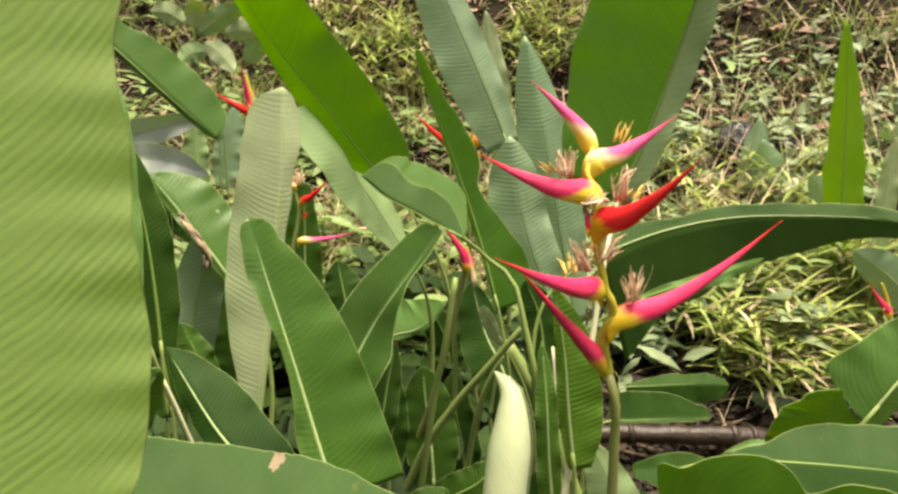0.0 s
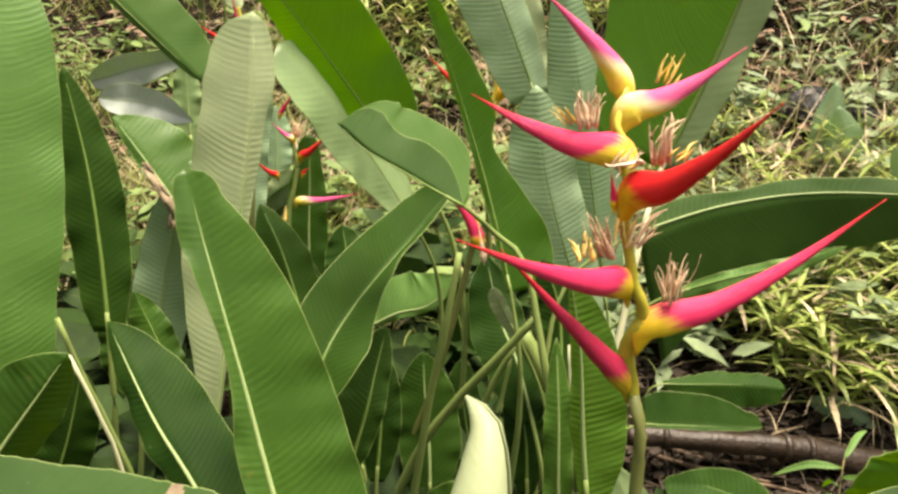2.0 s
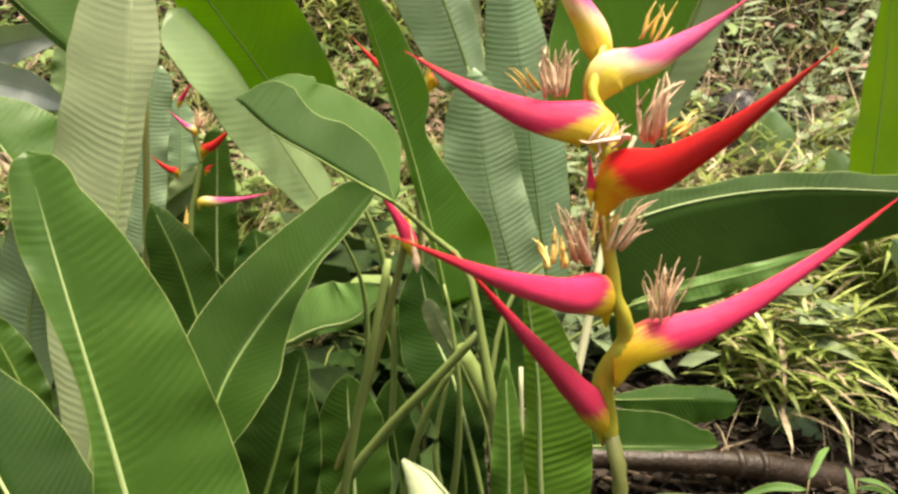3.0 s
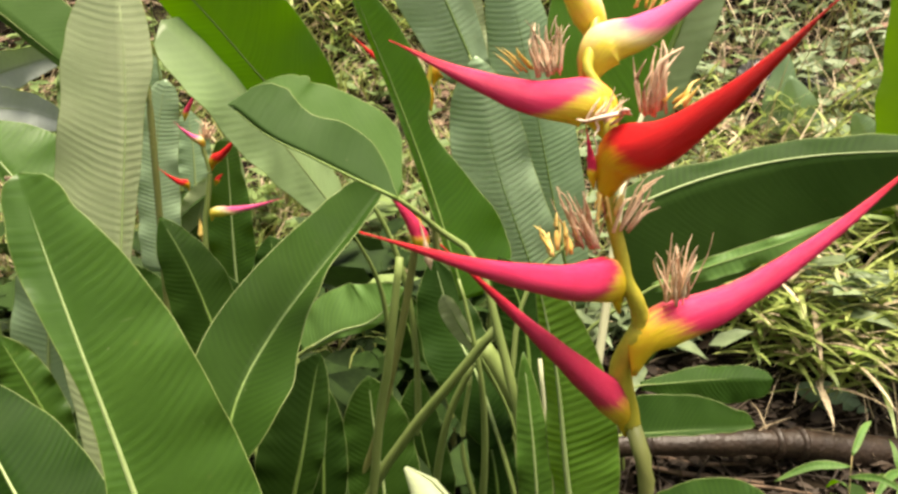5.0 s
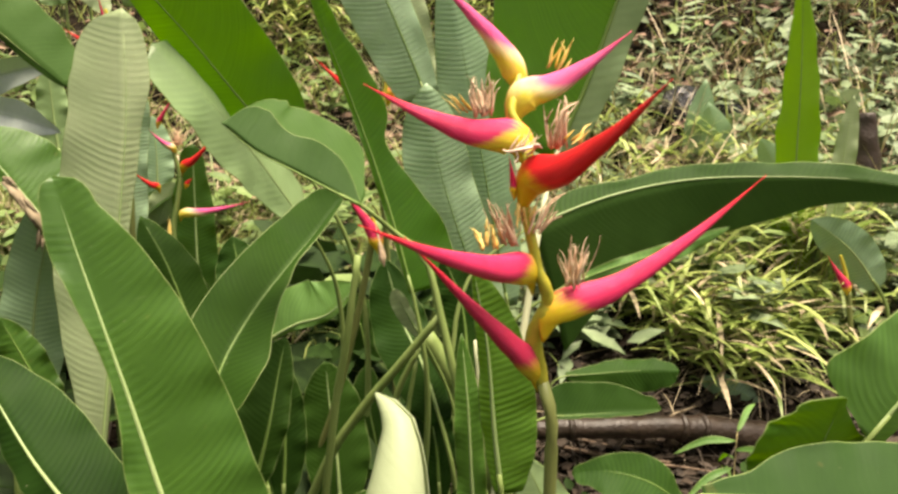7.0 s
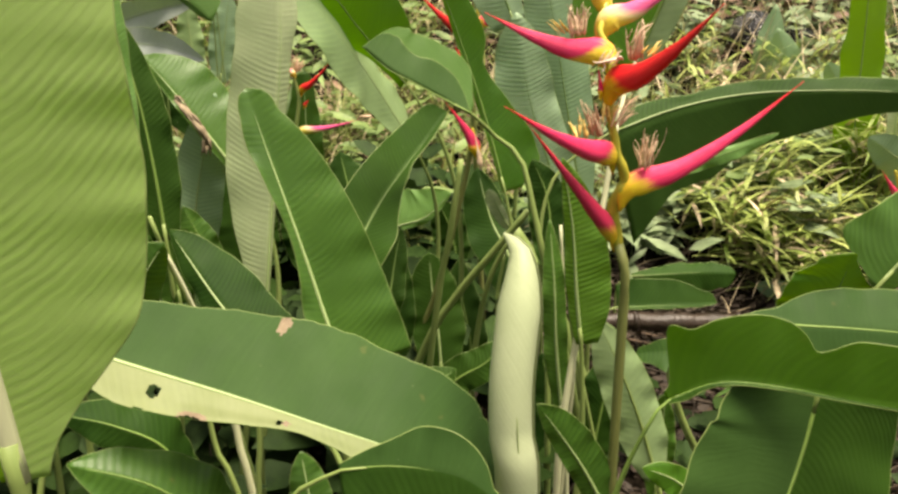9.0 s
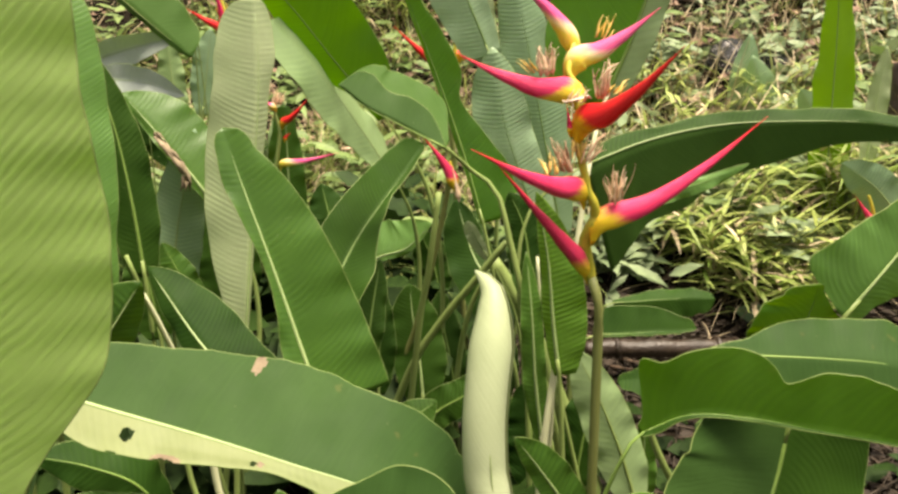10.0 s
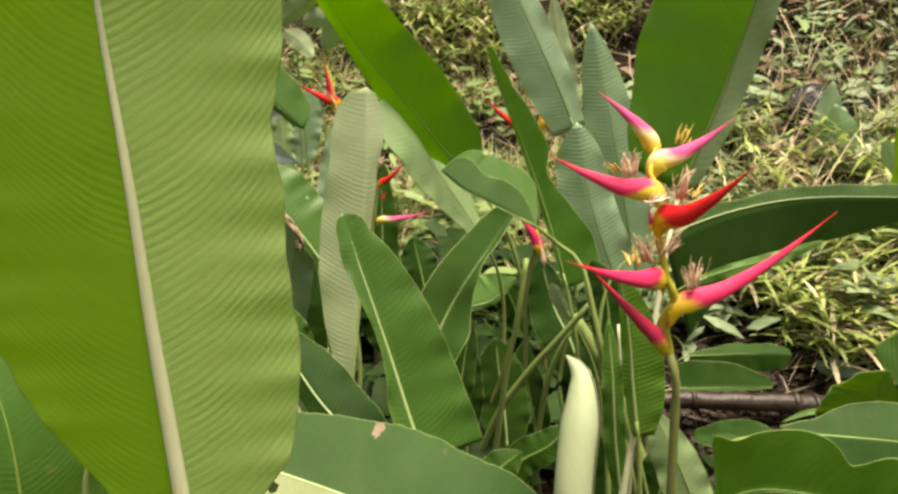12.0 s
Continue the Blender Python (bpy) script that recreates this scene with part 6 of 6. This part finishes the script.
# thinner growth on the ground beside and behind the clump
rough = Heap()
while len(rough.f) < 90000:
    x, y = rnd.uniform(-6, 6), rnd.uniform(-4.2, 6)
    if abs(x) < 0.3 + 0.72 * y or noise.noise((x * 1.1, y * 1.1, 60)) < -0.25:
        continue
    for _ in range(rnd.randint(10, 18)):
        sx, sy, a = x + rnd.gauss(0, 0.09), y + rnd.gauss(0, 0.09), rnd.uniform(0, 6.28)
        rough.blade((sx, sy, ground_z(sx, sy) - 0.01), (math.cos(a) * 0.7, math.sin(a) * 0.7, rnd.uniform(0.3, 1.3)), rnd.uniform(0.1, 0.3), rnd.uniform(0.003, 0.006), rnd.uniform(0.6, 1.7), 3)
rough.done("rough_grass", "rough green grass on the open ground", "grass", "grass")

green, grey = Heap(), Heap()
for _ in range(1500):
    x, y = on_bank(2.1, 6.0)
    if noise.noise((x * 1.9, y * 1.9, 21)) < -0.15 or bare(x, y) or (y > 3.3 and x > 1.0 and rnd.random() < 0.15):
        continue
    h = rnd.uniform(0.05, 0.28)
    g = ground_z(x, y)
    target = grey if x > 0.3 and noise.noise((x * 1.6, y * 1.6, 40)) > -0.12 else green
    if rnd.random() < (0.5 if x < 0.3 else 0.55 if x > 0.25 * y and y > 2.5 else 0.0):
        continue
    for _ in range(rnd.randint(6, 13)):
        a = rnd.uniform(0, 6.28)
        q = (x + rnd.gauss(0, 0.05), y + rnd.gauss(0, 0.05), g + h * rnd.uniform(0.1, 1))
        ln = rnd.uniform(0.06, 0.15) if target is grey else rnd.uniform(0.05, 0.15)
        target.leaflet(q, (math.cos(a), math.sin(a), rnd.uniform(-0.5, 0.5)), ln, ln * rnd.uniform(0.11, 0.24), (rnd.uniform(-0.3, 0.3), -0.4, 1))
    target.twig((x, y, g - 0.02), (x + rnd.gauss(0, 0.03), y + rnd.gauss(0, 0.03), g + h), 0.0016)
for _ in range(300):
    y = rnd.uniform(2.35, 4.2)
    x = rnd.uniform(0.3 * y, 0.2 + 0.66 * y)
    if bare(x, y) or noise.noise((x * 2.2, y * 2.2, 33)) < -0.12:
        continue
    g, h = ground_z(x, y), rnd.uniform(0.03, 0.22)
    for _ in range(rnd.randint(4, 8)):
        a, ln = rnd.uniform(0, 6.28), rnd.uniform(0.03, 0.12)
        q = (x + rnd.gauss(0, 0.05), y + rnd.gauss(0, 0.03), g + h * rnd.uniform(0.3, 1))
        grey.leaflet(q, (math.cos(a), math.sin(a), rnd.uniform(-0.8, 0.7)), ln, ln * rnd.uniform(0.12, 0.34), (rnd.uniform(-0.8, 0.8), rnd.uniform(-1, 0.3), 0.8))
    grey.twig((x, y, g - 0.02), (x, y, g + h), 0.0016)
stems = Heap()
for _ in range(380):
    y = rnd.uniform(2.3, 3.9)
    x = rnd.uniform(0.28 * y, 0.2 + 0.66 * y)
    a = rnd.uniform(0, 6.28)
    stems.blade((x, y, ground_z(x, y) - 0.01), (math.cos(a) * 0.6, math.sin(a) * 0.5, rnd.uniform(0.3, 1.4)), rnd.uniform(0.2, 0.65), rnd.uniform(0.0014, 0.0034), rnd.uniform(0.2, 1.2), 6)
stems.done("dead_stems", "bare tan stems arching out of the bank", "stems", "straw")
# Low leaflets that fill the clump's floor with shade-dark green.
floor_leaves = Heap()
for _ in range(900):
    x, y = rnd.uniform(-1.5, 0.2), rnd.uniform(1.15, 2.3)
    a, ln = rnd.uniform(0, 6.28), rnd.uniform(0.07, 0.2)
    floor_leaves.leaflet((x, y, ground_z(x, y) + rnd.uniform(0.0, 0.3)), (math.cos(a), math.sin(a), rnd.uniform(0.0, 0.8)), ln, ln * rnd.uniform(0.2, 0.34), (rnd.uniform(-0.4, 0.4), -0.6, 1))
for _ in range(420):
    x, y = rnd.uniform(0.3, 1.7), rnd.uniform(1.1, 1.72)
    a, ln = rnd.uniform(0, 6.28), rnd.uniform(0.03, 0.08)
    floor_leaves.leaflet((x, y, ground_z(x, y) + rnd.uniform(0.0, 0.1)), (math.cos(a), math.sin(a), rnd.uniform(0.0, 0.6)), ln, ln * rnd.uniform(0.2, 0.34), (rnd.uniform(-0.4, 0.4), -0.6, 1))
floor_leaves.done("low_undergrowth", "green undergrowth, shade in its colour, crowding under the heliconias", "undergrowth", "shaded_floor_leaf")
green.done("green_weeds", "low green weeds on the bank", "weeds", "weed")
grey.done("grey_weeds", "dull grey-green weeds on the bank", "weeds", "weed_grey")

heap, twigs, upper, low_twigs = Heap(), Heap(), Heap(), Heap()
for _ in range(9500):
    x, y = on_bank(0.5, 6.0)
    a = rnd.uniform(0, 6.28)
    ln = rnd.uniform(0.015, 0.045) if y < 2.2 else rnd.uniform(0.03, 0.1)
    # Below y 2.3 the shade-darkened litter, above it the lighter one.
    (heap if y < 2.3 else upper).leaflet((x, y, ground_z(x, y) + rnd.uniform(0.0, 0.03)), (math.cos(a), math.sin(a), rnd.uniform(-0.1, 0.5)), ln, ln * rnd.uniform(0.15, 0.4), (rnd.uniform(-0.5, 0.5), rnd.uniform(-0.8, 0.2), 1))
for _ in range(200):
    y = rnd.uniform(2.9, 5.2)
    x = rnd.uniform(0.8, 0.3 + 0.72 * y)
    a, ln = rnd.uniform(0, 6.28), rnd.uniform(0.06, 0.17)
    upper.leaflet((x, y, ground_z(x, y) + rnd.uniform(0.0, 0.08)), (math.cos(a), math.sin(a), rnd.uniform(-0.1, 0.6)), ln, ln * rnd.uniform(0.12, 0.35), (rnd.uniform(-0.5, 0.5), rnd.uniform(-0.8, 0.2), 1))
for _ in range(2000):
    x, y = on_bank(1.3, 5.5)
    a, ln = rnd.uniform(0, 6.28), rnd.uniform(0.08, 0.4)
    x2, y2 = x + math.cos(a) * ln, y + math.sin(a) * ln
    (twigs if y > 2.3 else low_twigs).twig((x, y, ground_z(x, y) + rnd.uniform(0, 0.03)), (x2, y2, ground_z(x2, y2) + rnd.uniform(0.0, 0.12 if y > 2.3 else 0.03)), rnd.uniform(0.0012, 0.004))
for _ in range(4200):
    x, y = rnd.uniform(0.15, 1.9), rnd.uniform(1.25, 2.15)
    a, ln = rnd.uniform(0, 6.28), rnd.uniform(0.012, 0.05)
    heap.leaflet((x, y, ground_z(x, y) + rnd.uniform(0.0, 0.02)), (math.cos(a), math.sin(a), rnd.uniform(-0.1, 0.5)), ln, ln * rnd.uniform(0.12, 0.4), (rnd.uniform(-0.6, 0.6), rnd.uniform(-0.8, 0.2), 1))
for _ in range(300):
    x, y = rnd.uniform(0.2, 1.8), rnd.uniform(1.3, 2.1)
    a, ln = rnd.gauss(0.0, 0.5), rnd.uniform(0.05, 0.25)
    x2, y2 = x + math.cos(a) * ln, y + math.sin(a) * ln
    (twigs if rnd.random() < 0.12 else low_twigs).twig((x, y, ground_z(x, y) + rnd.uniform(0, 0.02)), (x2, y2, ground_z(x2, y2) + rnd.uniform(0.0, 0.03)), rnd.uniform(0.001, 0.003))
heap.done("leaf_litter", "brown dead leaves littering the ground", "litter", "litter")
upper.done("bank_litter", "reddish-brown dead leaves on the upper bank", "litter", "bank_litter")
low_twigs.done("rotting_twigs", "wet twigs round the fallen log, shade in their colour", "twigs", "dark_twig")
twigs.done("dry_twigs", "dry twigs and stems lying on the bank", "twigs", "straw")

bm = bmesh.new()
xs = sorted({round(-3 + 0.1 * i, 2) for i in range(61)} | {-300, -120, -60, -30, -15, -10, -7, -5, -4, 4, 5, 7, 10, 15, 30, 60, 120, 300})
ys = sorted({round(-1 + 0.1 * i, 2) for i in range(71)} | {-300, -120, -60, -30, -15, -8, -4, -2, 6.5, 7, 8, 9, 10, 11, 15, 20, 30, 60, 120, 300})
grid = [[bm.verts.new((x, y, ground_z(x, y))) for x in xs] for y in ys]
for a, b in zip(grid, grid[1:]):
    for j in range(len(xs) - 1):
        bm.faces.new((a[j], a[j + 1], b[j + 1], b[j]))
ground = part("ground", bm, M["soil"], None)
tagged(ground, "dark brown soil bank strewn with dead leaves", "ground", kind="structure")

# unseen dark screens behind and beside the camera, added to cut low sky light
for tag, a, b in (("behind", (-6, -4.5), (6, -4.5)), ("west", (-5.5, -4.5), (-6.5, 2.8)), ("east", (5.5, -4.5), (7.0, 2.8))):
    bm = bmesh.new()
    n, m = 60, 24
    grid = []
    for i in range(m + 1):
        row = []
        for j in range(n + 1):
            x, y = a[0] + (b[0] - a[0]) * j / n, a[1] + (b[1] - a[1]) * j / n
            z = -0.6 + 2.4 * i / m
            k = 0.5 * noise.noise((x * 1.3, y * 1.3, z * 1.3)) + 0.3 * noise.noise((x * 4, y * 4, z * 4))
            row.append(bm.verts.new((x + k, y + k, z + 0.4 * noise.noise((x, y, 9)))))
        grid.append(row)
    for p, q in zip(grid, grid[1:]):
        for j in range(n):
            bm.faces.new((p[j], p[j + 1], q[j + 1], q[j]))
    tagged(part("backdrop_hedge", bm, M["hedge"], None), "unseen dark green screen added to cut low sky light", "hedge", kind="structure")
